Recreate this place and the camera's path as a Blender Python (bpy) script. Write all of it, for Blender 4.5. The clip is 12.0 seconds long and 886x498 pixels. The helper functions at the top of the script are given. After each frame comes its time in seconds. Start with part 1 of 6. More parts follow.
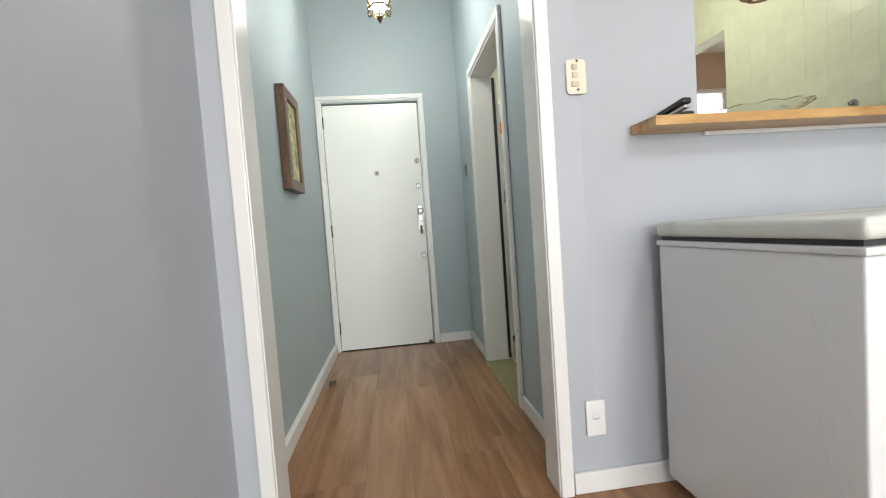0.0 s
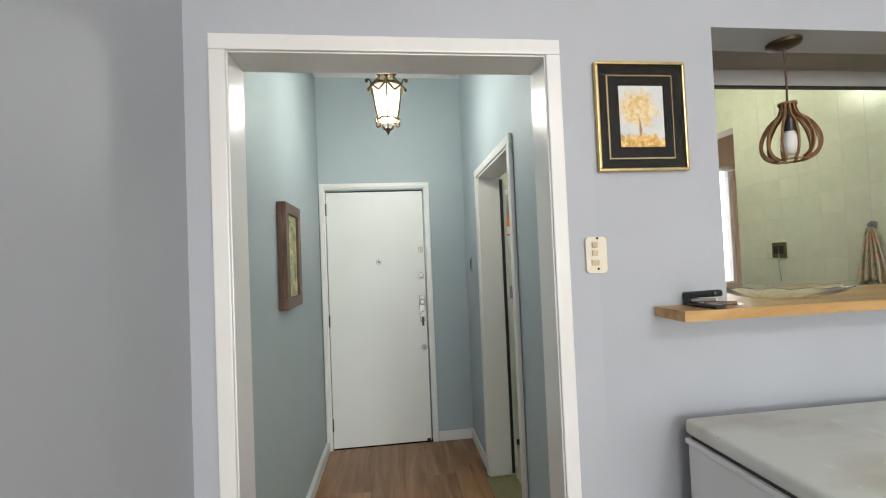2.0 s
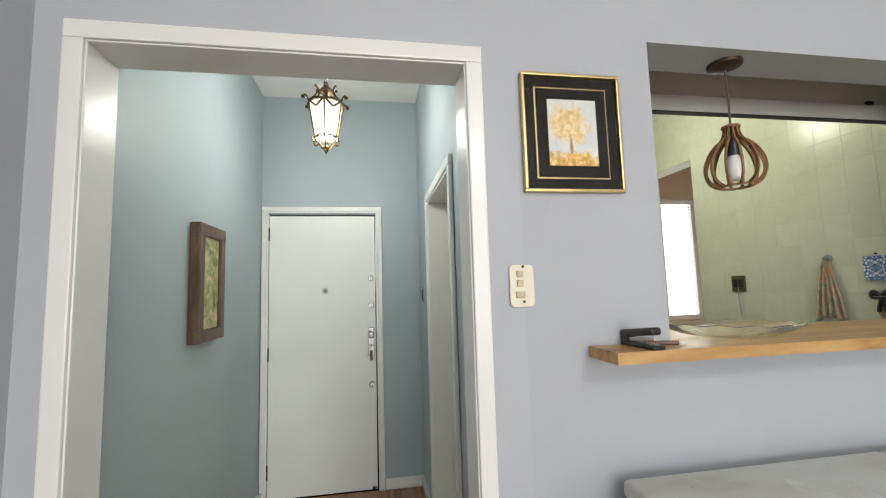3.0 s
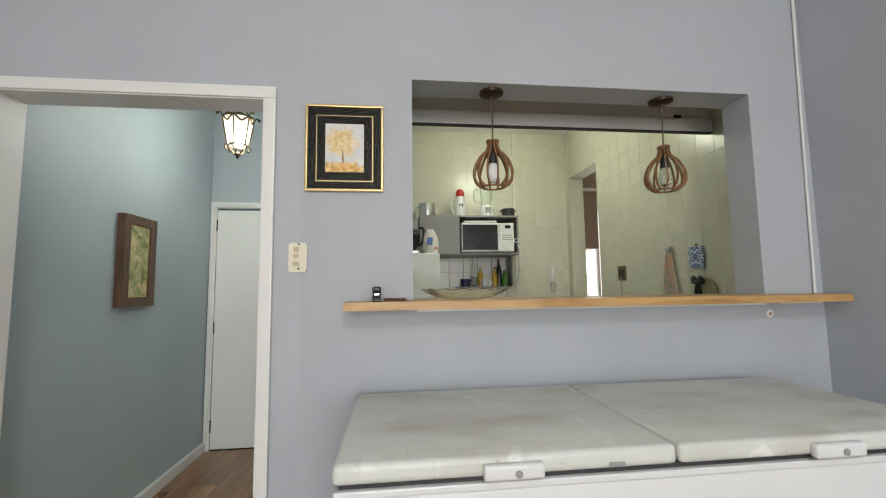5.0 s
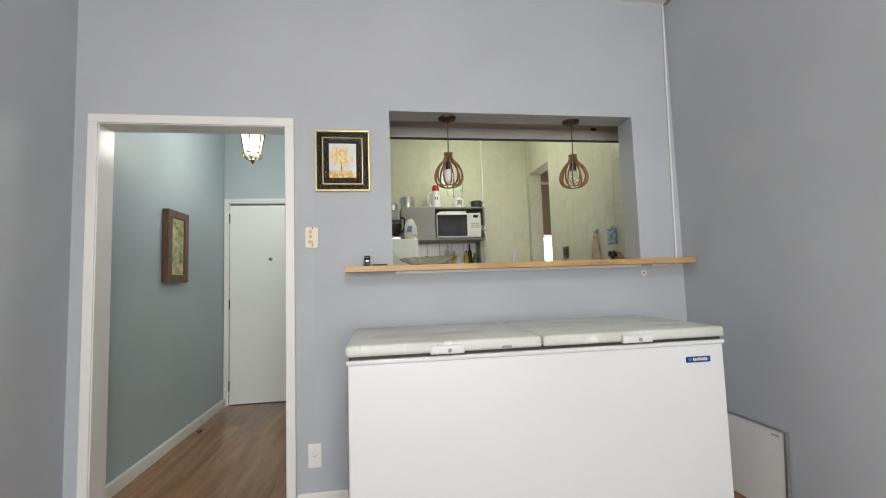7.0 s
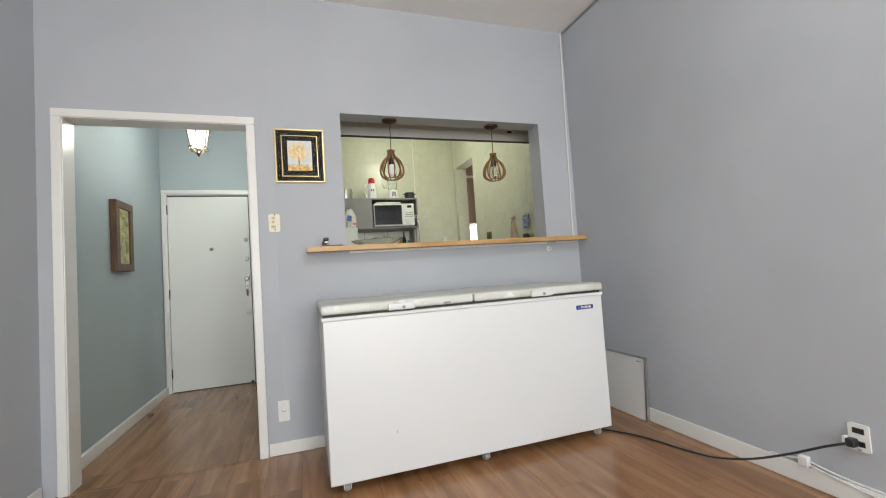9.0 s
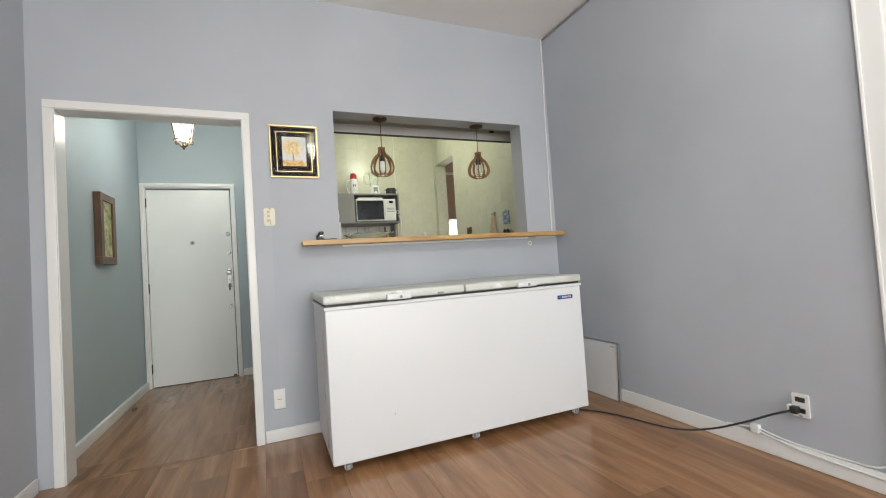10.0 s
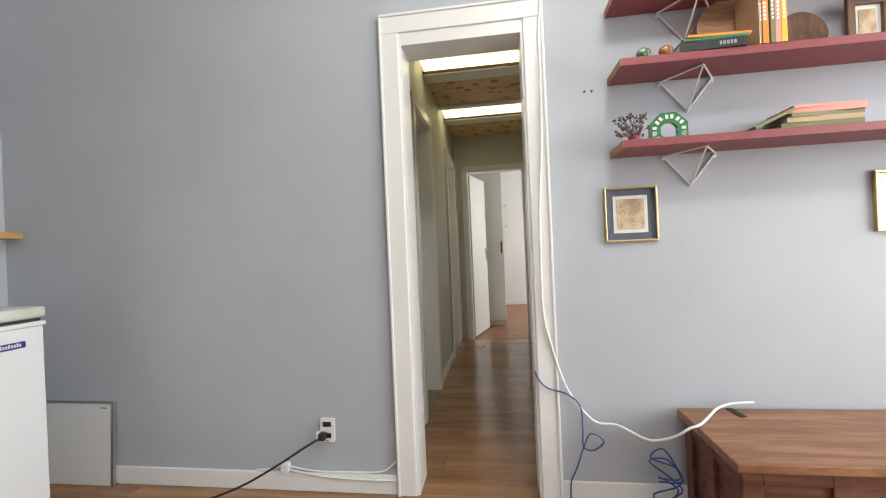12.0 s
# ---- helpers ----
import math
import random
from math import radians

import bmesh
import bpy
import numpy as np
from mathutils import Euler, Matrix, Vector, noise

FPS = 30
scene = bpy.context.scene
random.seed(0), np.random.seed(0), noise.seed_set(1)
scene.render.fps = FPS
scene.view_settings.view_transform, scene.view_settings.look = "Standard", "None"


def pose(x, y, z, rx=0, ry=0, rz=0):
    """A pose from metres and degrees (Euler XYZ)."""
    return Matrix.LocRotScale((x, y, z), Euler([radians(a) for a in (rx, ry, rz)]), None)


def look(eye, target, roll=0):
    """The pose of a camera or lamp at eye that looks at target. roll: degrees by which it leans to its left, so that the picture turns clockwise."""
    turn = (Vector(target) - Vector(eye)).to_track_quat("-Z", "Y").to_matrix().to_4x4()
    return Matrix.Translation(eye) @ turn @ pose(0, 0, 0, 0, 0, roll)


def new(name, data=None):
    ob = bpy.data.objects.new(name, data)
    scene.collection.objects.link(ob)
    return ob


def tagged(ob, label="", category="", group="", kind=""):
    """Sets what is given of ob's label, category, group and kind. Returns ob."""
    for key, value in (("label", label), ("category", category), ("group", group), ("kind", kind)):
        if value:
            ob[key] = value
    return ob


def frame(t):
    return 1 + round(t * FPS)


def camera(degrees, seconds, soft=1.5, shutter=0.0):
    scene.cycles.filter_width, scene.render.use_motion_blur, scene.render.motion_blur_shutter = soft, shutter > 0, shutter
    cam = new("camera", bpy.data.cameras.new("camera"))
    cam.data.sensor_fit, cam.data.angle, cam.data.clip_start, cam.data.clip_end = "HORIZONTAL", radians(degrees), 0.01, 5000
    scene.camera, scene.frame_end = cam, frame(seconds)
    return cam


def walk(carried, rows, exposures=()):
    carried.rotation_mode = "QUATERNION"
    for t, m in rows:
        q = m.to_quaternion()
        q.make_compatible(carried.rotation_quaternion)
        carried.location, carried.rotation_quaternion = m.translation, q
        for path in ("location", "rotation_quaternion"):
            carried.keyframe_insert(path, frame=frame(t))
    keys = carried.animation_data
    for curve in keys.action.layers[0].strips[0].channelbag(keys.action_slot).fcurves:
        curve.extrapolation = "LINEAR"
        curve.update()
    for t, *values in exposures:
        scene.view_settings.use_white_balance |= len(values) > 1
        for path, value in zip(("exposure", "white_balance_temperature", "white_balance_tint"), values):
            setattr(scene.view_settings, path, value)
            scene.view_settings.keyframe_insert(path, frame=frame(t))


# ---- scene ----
cam = camera(93.3, 12.0, soft=1.1)
PATH = [
    (0, (-0.572, -1.414, 0.992), (-0.349, 0.571, 0.892), -4.1),
    (0.5, (-0.571, -1.364, 1.15), (-0.35, 0.621, 1.043), -4.0),
    (1, (-0.574, -1.343, 1.317), (-0.354, 0.643, 1.225), -3.7),
    (1.5, (-0.569, -1.329, 1.429), (-0.343, 0.658, 1.401), -3.1),
    (2, (-0.556, -1.288, 1.483), (-0.323, 0.698, 1.537), -2.4),
    (2.5, (-0.54, -1.199, 1.53), (-0.228, 0.77, 1.691), -2.3),
    (3, (-0.323, -1.135, 1.476), (0.01, 0.828, 1.668), -1.7),
    (3.5, (-0.039, -1.156, 1.434), (0.274, 0.81, 1.629), -0.9),
    (5.5, (0.503, -1.925, 1.329), (0.727, 0.055, 1.502), -1.0),
    (6, (0.482, -2.098, 1.301), (0.705, -0.117, 1.461), -1.0),
    (6.5, (0.506, -2.306, 1.258), (0.737, -0.325, 1.411), -1.2),
    (8.5, (0.293, -2.807, 1.118), (0.891, -0.902, 1.229), -3.6),
    (9, (0.258, -2.928, 1.104), (0.893, -1.034, 1.202), -3.8),
    (9.5, (0.19, -2.968, 1.115), (0.871, -1.089, 1.201), -3.8),
    (10, (0.076, -3.022, 1.092), (0.844, -1.176, 1.161), -3.8),
    (10.5, (0.082, -3.02, 1.091), (1.132, -1.318, 1.123), -3.7),
    (11, (0.241, -2.905, 1.103), (1.655, -1.491, 1.093), -3.4),
    (11.5, (0.429, -2.805, 1.106), (2.186, -1.85, 1.092), -2.5),
    (12, (0.54, -2.625, 1.121), (2.52, -2.344, 1.122), -2.5),
]
walk(cam, [(t, look(eye, target, roll)) for t, eye, target, roll in PATH],
     [(0, 0.36), (0.5, 0.36), (1.0, 0.07), (1.5, 0.02), (2.5, 0.03), (3.0, 0.0), (3.5, -0.2), (5.5, -0.3), (6.5, -0.2), (8.5, -0.14), (10.5, -0.1), (12.0, -0.1)])

# ---- daylight, lamps ----
world = bpy.data.worlds.new("world")
scene.world = world
world.use_nodes = True
wn = world.node_tree
sky = wn.nodes.new("ShaderNodeTexSky")
sky.sky_type, sky.sun_disc = "NISHITA", False
sky.sun_elevation, sky.sun_rotation = radians(40), radians(150)
wn.links.new(sky.outputs["Color"], wn.nodes["Background"].inputs["Color"])
wn.nodes["Background"].inputs["Strength"].default_value = 0.12


def area_light(name, m, w, h, watts, colour):
    d = bpy.data.lights.new(name, "AREA")
    d.shape, d.size, d.size_y, d.energy, d.color = "RECTANGLE", w, h, watts, colour
    ob = new(name, d)
    ob.matrix_world = m
    return ob


def point_light(name, at, watts, colour, radius=0.04):
    d = bpy.data.lights.new(name, "POINT")
    d.energy, d.color, d.shadow_soft_size = watts, colour, radius
    ob = new(name, d)
    ob.location = at
    return ob


# daylight entering by the windows
area_light("living_window_light", look((0.65, -6.12, 1.55), (0.65, 0, 1.3)), 3.0, 2.2, 160, (0.985, 0.988, 0.966))
area_light("bedroom_window_light", look((7.6, -4.9, 1.6), (7.4, -2.0, 1.0)), 1.6, 1.4, 72, (1.0, 0.98, 0.95))
area_light("laundry_window_light", look((3.1, 3.68, 1.75), (3.0, 0.5, 1.5)), 1.5, 1.4, 22, (1.0, 0.99, 0.95))
# lamps of the hall and kitchen; the living room one is added, unseen
point_light("hall_lantern_bulb_light", (-0.557, 1.135, 2.40), 4.9, (0.96, 1.0, 0.92), 0.05)
point_light("living_ceiling_lamp_light", (0.80, -3.20, 2.86), 66, (0.985, 0.986, 0.945), 0.16)
point_light("kitchen_ceiling_lamp_light", (1.46, 1.60, 2.70), 16.5, (0.97, 1.0, 0.80), 0.09)


# ---- materials ----
def material(name):
    m = bpy.data.materials.new(name)
    m.use_nodes = True
    return m, m.node_tree.nodes, m.node_tree.links, m.node_tree.nodes["Principled BSDF"]


def coords(n, l, scale=(1, 1, 1), kind="Object", rand=False):
    c = n.new("ShaderNodeTexCoord")
    mp = n.new("ShaderNodeMapping")
    mp.inputs["Scale"].default_value = scale
    l.new(c.outputs[kind], mp.inputs["Vector"])
    if rand:
        oi = n.new("ShaderNodeObjectInfo")
        mu = n.new("ShaderNodeMath")
        mu.operation = "MULTIPLY"
        mu.inputs[1].default_value = 37.0
        l.new(oi.outputs["Random"], mu.inputs[0])
        cx = n.new("ShaderNodeCombineXYZ")
        for k in "XYZ":
            l.new(mu.outputs[0], cx.inputs[k])
        l.new(cx.outputs[0], mp.inputs["Location"])
    return mp.outputs["Vector"]


def noise_fac(n, l, vec, scale, detail=4.0, rough=0.55, distort=0.0):
    t = n.new("ShaderNodeTexNoise")
    t.inputs["Scale"].default_value, t.inputs["Detail"].default_value = scale, detail
    t.inputs["Roughness"].default_value, t.inputs["Distortion"].default_value = rough, distort
    l.new(vec, t.inputs["Vector"])
    return t.outputs["Fac"]


def ramp(n, l, fac, stops):
    r = n.new("ShaderNodeValToRGB")
    while len(r.color_ramp.elements) < len(stops):
        r.color_ramp.elements.new(0.5)
    for e, (p, c) in zip(r.color_ramp.elements, stops):
        e.position, e.color = p, (*c, 1)
    l.new(fac, r.inputs["Fac"])
    return r.outputs["Color"]


def mixc(n, l, fac, a, b, mode="MIX"):
    x = n.new("ShaderNodeMix")
    x.data_type, x.blend_type = "RGBA", mode
    for sock, v in ((x.inputs[0], fac), (x.inputs[6], a), (x.inputs[7], b)):
        if hasattr(v, "links"):
            l.new(v, sock)
        elif isinstance(v, tuple):
            sock.default_value = (*v, 1)
        else:
            sock.default_value = v
    return x.outputs[2]


def bump(n, l, b, fac, strength, distance=0.01):
    k = n.new("ShaderNodeBump")
    k.inputs["Strength"].default_value, k.inputs["Distance"].default_value = strength, distance
    l.new(fac, k.inputs["Height"])
    l.new(k.outputs["Normal"], b.inputs["Normal"])


def shade(c, k):
    return tuple(min(1, v * k) for v in c)


def paint(name, c, rough=0.6, vary=0.06, stain=0.05, grain=0.12, spec=0.5, grain_scale=220):
    """Painted surface: broad unevenness, faint scuffs, roller grain."""
    m, n, l, b = material(name)
    v = coords(n, l)
    big = noise_fac(n, l, v, 1.3, 3)
    col = ramp(n, l, big, [(0.3, shade(c, 1 - vary)), (0.7, shade(c, 1 + vary))])
    sc = noise_fac(n, l, v, 9, 6, 0.7)
    mask = ramp(n, l, sc, [(0.62, (0, 0, 0)), (0.78, (1, 1, 1))])
    mu = n.new("ShaderNodeMath")
    mu.operation = "MULTIPLY"
    mu.inputs[1].default_value = stain
    l.new(mask, mu.inputs[0])
    col = mixc(n, l, mu.outputs[0], col, shade(c, 0.5))
    l.new(col, b.inputs["Base Color"])
    b.inputs["Roughness"].default_value = rough
    b.inputs["Specular IOR Level"].default_value = spec
    bump(n, l, b, noise_fac(n, l, v, grain_scale, 3), grain, 0.002)
    return m


def plain(name, c, rough=0.4, metal=0.0, vary=0.08, scale=25, grain=0.0, spec=0.5, coat=0.0):
    m, n, l, b = material(name)
    v = coords(n, l)
    f = noise_fac(n, l, v, scale, 5)
    l.new(ramp(n, l, f, [(0.25, shade(c, 1 - vary)), (0.75, shade(c, 1 + vary))]), b.inputs["Base Color"])
    rr = n.new("ShaderNodeMapRange")
    rr.inputs["To Min"].default_value, rr.inputs["To Max"].default_value = rough * 0.8, min(1, rough * 1.25)
    l.new(noise_fac(n, l, v, scale * 2.3, 3), rr.inputs["Value"])
    l.new(rr.outputs[0], b.inputs["Roughness"])
    b.inputs["Metallic"].default_value, b.inputs["Specular IOR Level"].default_value = metal, spec
    b.inputs["Coat Weight"].default_value = coat
    if grain:
        bump(n, l, b, noise_fac(n, l, v, scale * 8, 3), grain, 0.002)
    return m


def wood(name, dark, mid, light, along=1, stretch=14, scale=1.6, rough=0.4, rand=False, bumps=0.12, coat=0.0):
    """Wood with the grain along one axis, broad figure and fine pores."""
    m, n, l, b = material(name)
    s = [stretch, stretch, stretch]
    s[along] = 1.0
    v = coords(n, l, tuple(s), rand=rand)
    f1 = noise_fac(n, l, v, scale, 5, 0.6, 0.8)
    f2 = noise_fac(n, l, v, scale * 7, 4, 0.6, 0.2)
    col = ramp(n, l, f1, [(0.28, dark), (0.5, mid), (0.74, light)])
    col = mixc(n, l, ramp(n, l, f2, [(0.45, (0, 0, 0)), (0.75, (0.28, 0.28, 0.28))]), col, dark)
    if rand:
        oi = n.new("ShaderNodeObjectInfo")
        tone = ramp(n, l, oi.outputs["Random"], [(0.0, (0.88, 0.88, 0.88)), (1.0, (1.10, 1.08, 1.05))])
        col = mixc(n, l, 1.0, col, tone, "MULTIPLY")
    l.new(col, b.inputs["Base Color"])
    rr = n.new("ShaderNodeMapRange")
    rr.inputs["To Min"].default_value, rr.inputs["To Max"].default_value = rough * 0.8, rough * 1.3
    l.new(f2, rr.inputs["Value"])
    l.new(rr.outputs[0], b.inputs["Roughness"])
    b.inputs["Coat Weight"].default_value = coat
    bump(n, l, b, f2, bumps, 0.003)
    return m


def glass(name, c=(1, 1, 1), rough=0.0, ior=1.45):
    m, n, l, b = material(name)
    b.inputs["Base Color"].default_value = (*c, 1)
    b.inputs["Transmission Weight"].default_value = 1.0
    b.inputs["Roughness"].default_value, b.inputs["IOR"].default_value = rough, ior
    return m


def clear_pane(name):
    """Thin picture or window glass: see-through with a mirror gloss."""
    m, n, l, b = material(name)
    n.remove(b)
    tr, gl, mx, lw, pw, ad = (n.new(k) for k in ("ShaderNodeBsdfTransparent", "ShaderNodeBsdfGlossy", "ShaderNodeMixShader", "ShaderNodeLayerWeight", "ShaderNodeMath", "ShaderNodeMath"))
    gl.inputs["Roughness"].default_value = 0.02
    lw.inputs["Blend"].default_value = 0.5
    pw.operation, pw.inputs[1].default_value = "POWER", 4.5
    ad.operation, ad.inputs[1].default_value, ad.inputs[2].default_value = "MULTIPLY_ADD", 0.7, 0.012
    l.new(lw.outputs["Facing"], pw.inputs[0])
    l.new(pw.outputs[0], ad.inputs[0])
    l.new(ad.outputs[0], mx.inputs[0])
    l.new(tr.outputs[0], mx.inputs[1])
    l.new(gl.outputs[0], mx.inputs[2])
    l.new(mx.outputs[0], n["Material Output"].inputs["Surface"])
    return m


def glow(name, c, strength):
    m, n, l, b = material(name)
    b.inputs["Base Color"].default_value = (*c, 1)
    b.inputs["Emission Color"].default_value = (*c, 1)
    b.inputs["Emission Strength"].default_value = strength
    return m


def painting(name, stops, scale=6.0, sky_c=None, split=0.0):
    """A loose painted picture: blots of colour, paler above."""
    m, n, l, b = material(name)
    v = coords(n, l)
    f = noise_fac(n, l, v, scale, 6, 0.65, 0.6)
    col = ramp(n, l, f, stops)
    if sky_c:
        c = n.new("ShaderNodeTexCoord")
        sx = n.new("ShaderNodeSeparateXYZ")
        l.new(c.outputs["Object"], sx.inputs[0])
        mr = n.new("ShaderNodeMapRange")
        mr.inputs["From Min"].default_value, mr.inputs["From Max"].default_value = split - 0.02, split + 0.06
        l.new(sx.outputs["Z"], mr.inputs["Value"])
        mu = n.new("ShaderNodeMath")
        mu.operation = "MULTIPLY"
        l.new(mr.outputs[0], mu.inputs[0])
        l.new(ramp(n, l, noise_fac(n, l, v, scale * 1.7, 5), [(0.45, (0, 0, 0)), (0.6, (1, 1, 1))]), mu.inputs[1])
        col = mixc(n, l, mu.outputs[0], col, sky_c)
    l.new(col, b.inputs["Base Color"])
    b.inputs["Roughness"].default_value = 0.5
    bump(n, l, b, f, 0.2, 0.003)
    return m


M = {}
M["wall"] = paint("wall_paint_blue_grey", (0.434, 0.459, 0.498), 0.6, 0.05, 0.10, 0.2)
M["hall"] = paint("wall_paint_hall", (0.385, 0.455, 0.485), 0.55, 0.03, 0.05)
M["corridor"] = paint("wall_paint_corridor", (0.60, 0.59, 0.53), 0.55, 0.05, 0.10)
M["ceiling"] = paint("ceiling_paint", (0.84, 0.83, 0.81), 0.75, 0.03, 0.03)
M["white_wall"] = paint("white_wall_paint", (0.74, 0.74, 0.73), 0.6, 0.03, 0.04)
M["trim"] = paint("white_gloss_trim", (0.765, 0.765, 0.745), 0.28, 0.03, 0.08, 0.08, grain_scale=60)
M["door"] = paint("white_door_enamel", (0.78, 0.80, 0.77), 0.35, 0.03, 0.05, 0.06, grain_scale=50)
M["cream"] = paint("cream_board", (0.82, 0.80, 0.70), 0.5, 0.05, 0.10)
M["plank"] = wood("laminate_planks", (0.190, 0.090, 0.038), (0.295, 0.150, 0.069), (0.405, 0.225, 0.114), 1, 11, 1.0, 0.17, True, 0.05)
M["plank_gap"] = plain("floor_joint_dark", (0.05, 0.028, 0.018), 0.6)
M["shelf_wood"] = wood("varnished_pine", (0.29, 0.135, 0.042), (0.49, 0.285, 0.105), (0.62, 0.40, 0.165), 0, 7, 2.6, 0.35, bumps=0.1)
M["rib_wood"] = wood("walnut_ply", (0.15, 0.072, 0.028), (0.26, 0.135, 0.058), (0.36, 0.20, 0.095), 2, 9, 9, 0.5)
M["frame_wood"] = wood("brown_frame_wood", (0.045, 0.022, 0.011), (0.105, 0.052, 0.026), (0.17, 0.090, 0.047), 2, 8, 6, 0.4)
M["chest_wood"] = wood("worn_red_brown_wood", (0.07, 0.022, 0.012), (0.145, 0.052, 0.028), (0.23, 0.10, 0.055), 1, 10, 2.5, 0.45, bumps=0.2)
M["chest_top"] = wood("worn_chest_top", (0.13, 0.050, 0.022), (0.245, 0.112, 0.052), (0.38, 0.205, 0.11), 1, 8, 2.5, 0.38, bumps=0.2)
M["red"] = paint("oxblood_shelf_paint", (0.235, 0.050, 0.055), 0.45, 0.08, 0.25, 0.1)
M["raw_edge"] = wood("raw_board_edge", (0.25, 0.13, 0.06), (0.40, 0.24, 0.13), (0.52, 0.34, 0.2), 1, 9, 8, 0.7)
M["pine_spots"] = None
M["freezer"] = paint("white_freezer_enamel", (0.725, 0.745, 0.755), 0.40, 0.015, 0.06, 0.05, grain_scale=35)
M["freezer_lid"] = None
M["gasket"] = plain("dark_gasket", (0.035, 0.035, 0.037), 0.6)
M["white_plastic"] = plain("white_plastic", (0.78, 0.78, 0.76), 0.32, 0, 0.03)
M["ivory"] = plain("ivory_plastic", (0.74, 0.70, 0.56), 0.35, 0, 0.04)
M["rocker"] = plain("aged_ivory_plastic", (0.60, 0.50, 0.33), 0.35)
M["black"] = plain("black_plastic", (0.02, 0.02, 0.021), 0.35)
M["grey_plastic"] = plain("grey_plastic", (0.30, 0.30, 0.30), 0.4)
M["chrome"] = plain("chrome", (0.36, 0.36, 0.355), 0.34, 1.0, 0.05)
M["dark_metal"] = plain("dark_brown_metal", (0.07, 0.045, 0.03), 0.45, 0.8)
M["brass"] = plain("aged_brass", (0.105, 0.072, 0.036), 0.42, 1.0, 0.35, 30)
M["gold"] = plain("gilt_frame", (0.60, 0.46, 0.22), 0.30, 1.0, 0.15)
M["mat_black"] = plain("black_mat_board", (0.012, 0.011, 0.010), 0.8, spec=0.15)
M["mat_blue"] = plain("slate_mat_board", (0.09, 0.105, 0.14), 0.7)
M["paper"] = plain("white_card", (0.74, 0.73, 0.70), 0.7, 0, 0.05)
M["blue_label"] = plain("blue_badge", (0.012, 0.035, 0.20), 0.3)
M["pane"] = clear_pane("picture_glass")
M["amber"] = glass("amber_lantern_glass", (1.0, 0.95, 0.80), 0.55, 1.15)
M["clear"] = glass("clear_moulded_glass", (0.94, 0.98, 0.95), 0.06, 1.3)
M["clear"].node_tree.nodes["Principled BSDF"].inputs["Transmission Weight"].default_value = 0.96
M["tan_wall"] = paint("tan_laundry_paint", (0.55, 0.42, 0.31), 0.6, 0.05, 0.08)
M["brown_wall"] = plain("faded_brown_board", (0.34, 0.25, 0.185), 0.6)
M["bulb"] = glow("lit_bulb", (1.0, 0.98, 0.90), 78)
M["lamp_glow"] = glow("lit_opal_globe", (1.0, 1.0, 0.92), 6)
M["bulb_off"] = plain("unlit_white_bulb", (0.82, 0.82, 0.80), 0.25, 0, 0.02)
M["aluminium"] = plain("brushed_aluminium", (0.55, 0.55, 0.54), 0.32, 1.0, 0.12)
M["cabinet_grey"] = paint("grey_laminate", (0.26, 0.25, 0.245), 0.45, 0.04, 0.08)
M["screen"] = plain("dark_oven_glass", (0.02, 0.022, 0.024), 0.08)
M["mesh"] = plain("dark_oven_mesh", (0.014, 0.014, 0.016), 0.15)
M["tile"] = None
M["white_tile"] = plain("white_glazed_tile", (0.74, 0.73, 0.69), 0.2, 0, 0.03)
M["grout"] = plain("tile_grout", (0.60, 0.60, 0.48), 0.6)
M["red_plastic"] = plain("red_plastic", (0.50, 0.02, 0.015), 0.3)
M["orange"] = plain("orange_cover", (0.75, 0.22, 0.03), 0.45)
M["yellow"] = plain("yellow_cover", (0.80, 0.45, 0.05), 0.45)
M["green"] = plain("green_glaze", (0.03, 0.17, 0.06), 0.3)
M["pink"] = plain("salmon_cover", (0.66, 0.28, 0.22), 0.5)
M["olive"] = plain("olive_cover", (0.17, 0.17, 0.07), 0.5)
M["tan"] = plain("tan_cover", (0.42, 0.29, 0.17), 0.5)
M["bottle_green"] = plain("green_bottle_glass", (0.05, 0.16, 0.03), 0.1)
M["bottle_dark"] = plain("dark_bottle_glass", (0.02, 0.02, 0.012), 0.1)
M["oil"] = plain("yellow_oil_bottle", (0.55, 0.36, 0.04), 0.15)
M["navy"] = plain("navy_enamel", (0.02, 0.025, 0.10), 0.2)
M["blue_cable"] = plain("blue_cable", (0.035, 0.065, 0.23), 0.45)
M["white_cable"] = plain("white_cable", (0.80, 0.80, 0.78), 0.4)
M["dry"] = plain("dry_flowers", (0.14, 0.10, 0.10), 0.9, 0, 0.4)
M["cloth"] = painting("printed_dish_towel", [(0.36, (0.30, 0.33, 0.20)), (0.47, (0.55, 0.48, 0.36)), (0.56, (0.60, 0.34, 0.20)), (0.64, (0.62, 0.56, 0.46))], 14)
M["cord_brown"] = plain("brown_fabric_cord", (0.11, 0.075, 0.05), 0.7)
M["straw"] = plain("straw_board", (0.34, 0.29, 0.17), 0.8, 0, 0.15, 60, 0.3)
M["cotton"] = plain("white_cotton", (0.72, 0.70, 0.66), 0.9, 0, 0.1)
M["threshold"] = plain("olive_stone_sill", (0.20, 0.18, 0.09), 0.4, 0, 0.15)
M["kitchen_floor"] = plain("kitchen_floor_tile", (0.45, 0.42, 0.33), 0.3)
M["outside"] = glow("bright_sky_outside", (0.95, 0.98, 1.0), 2.2)
M["landscape"] = None
M["floral"] = painting("flower_painting", [(0.34, (0.10, 0.14, 0.05)), (0.44, (0.28, 0.32, 0.12)), (0.54, (0.50, 0.47, 0.24)), (0.63, (0.72, 0.58, 0.34))], 13)
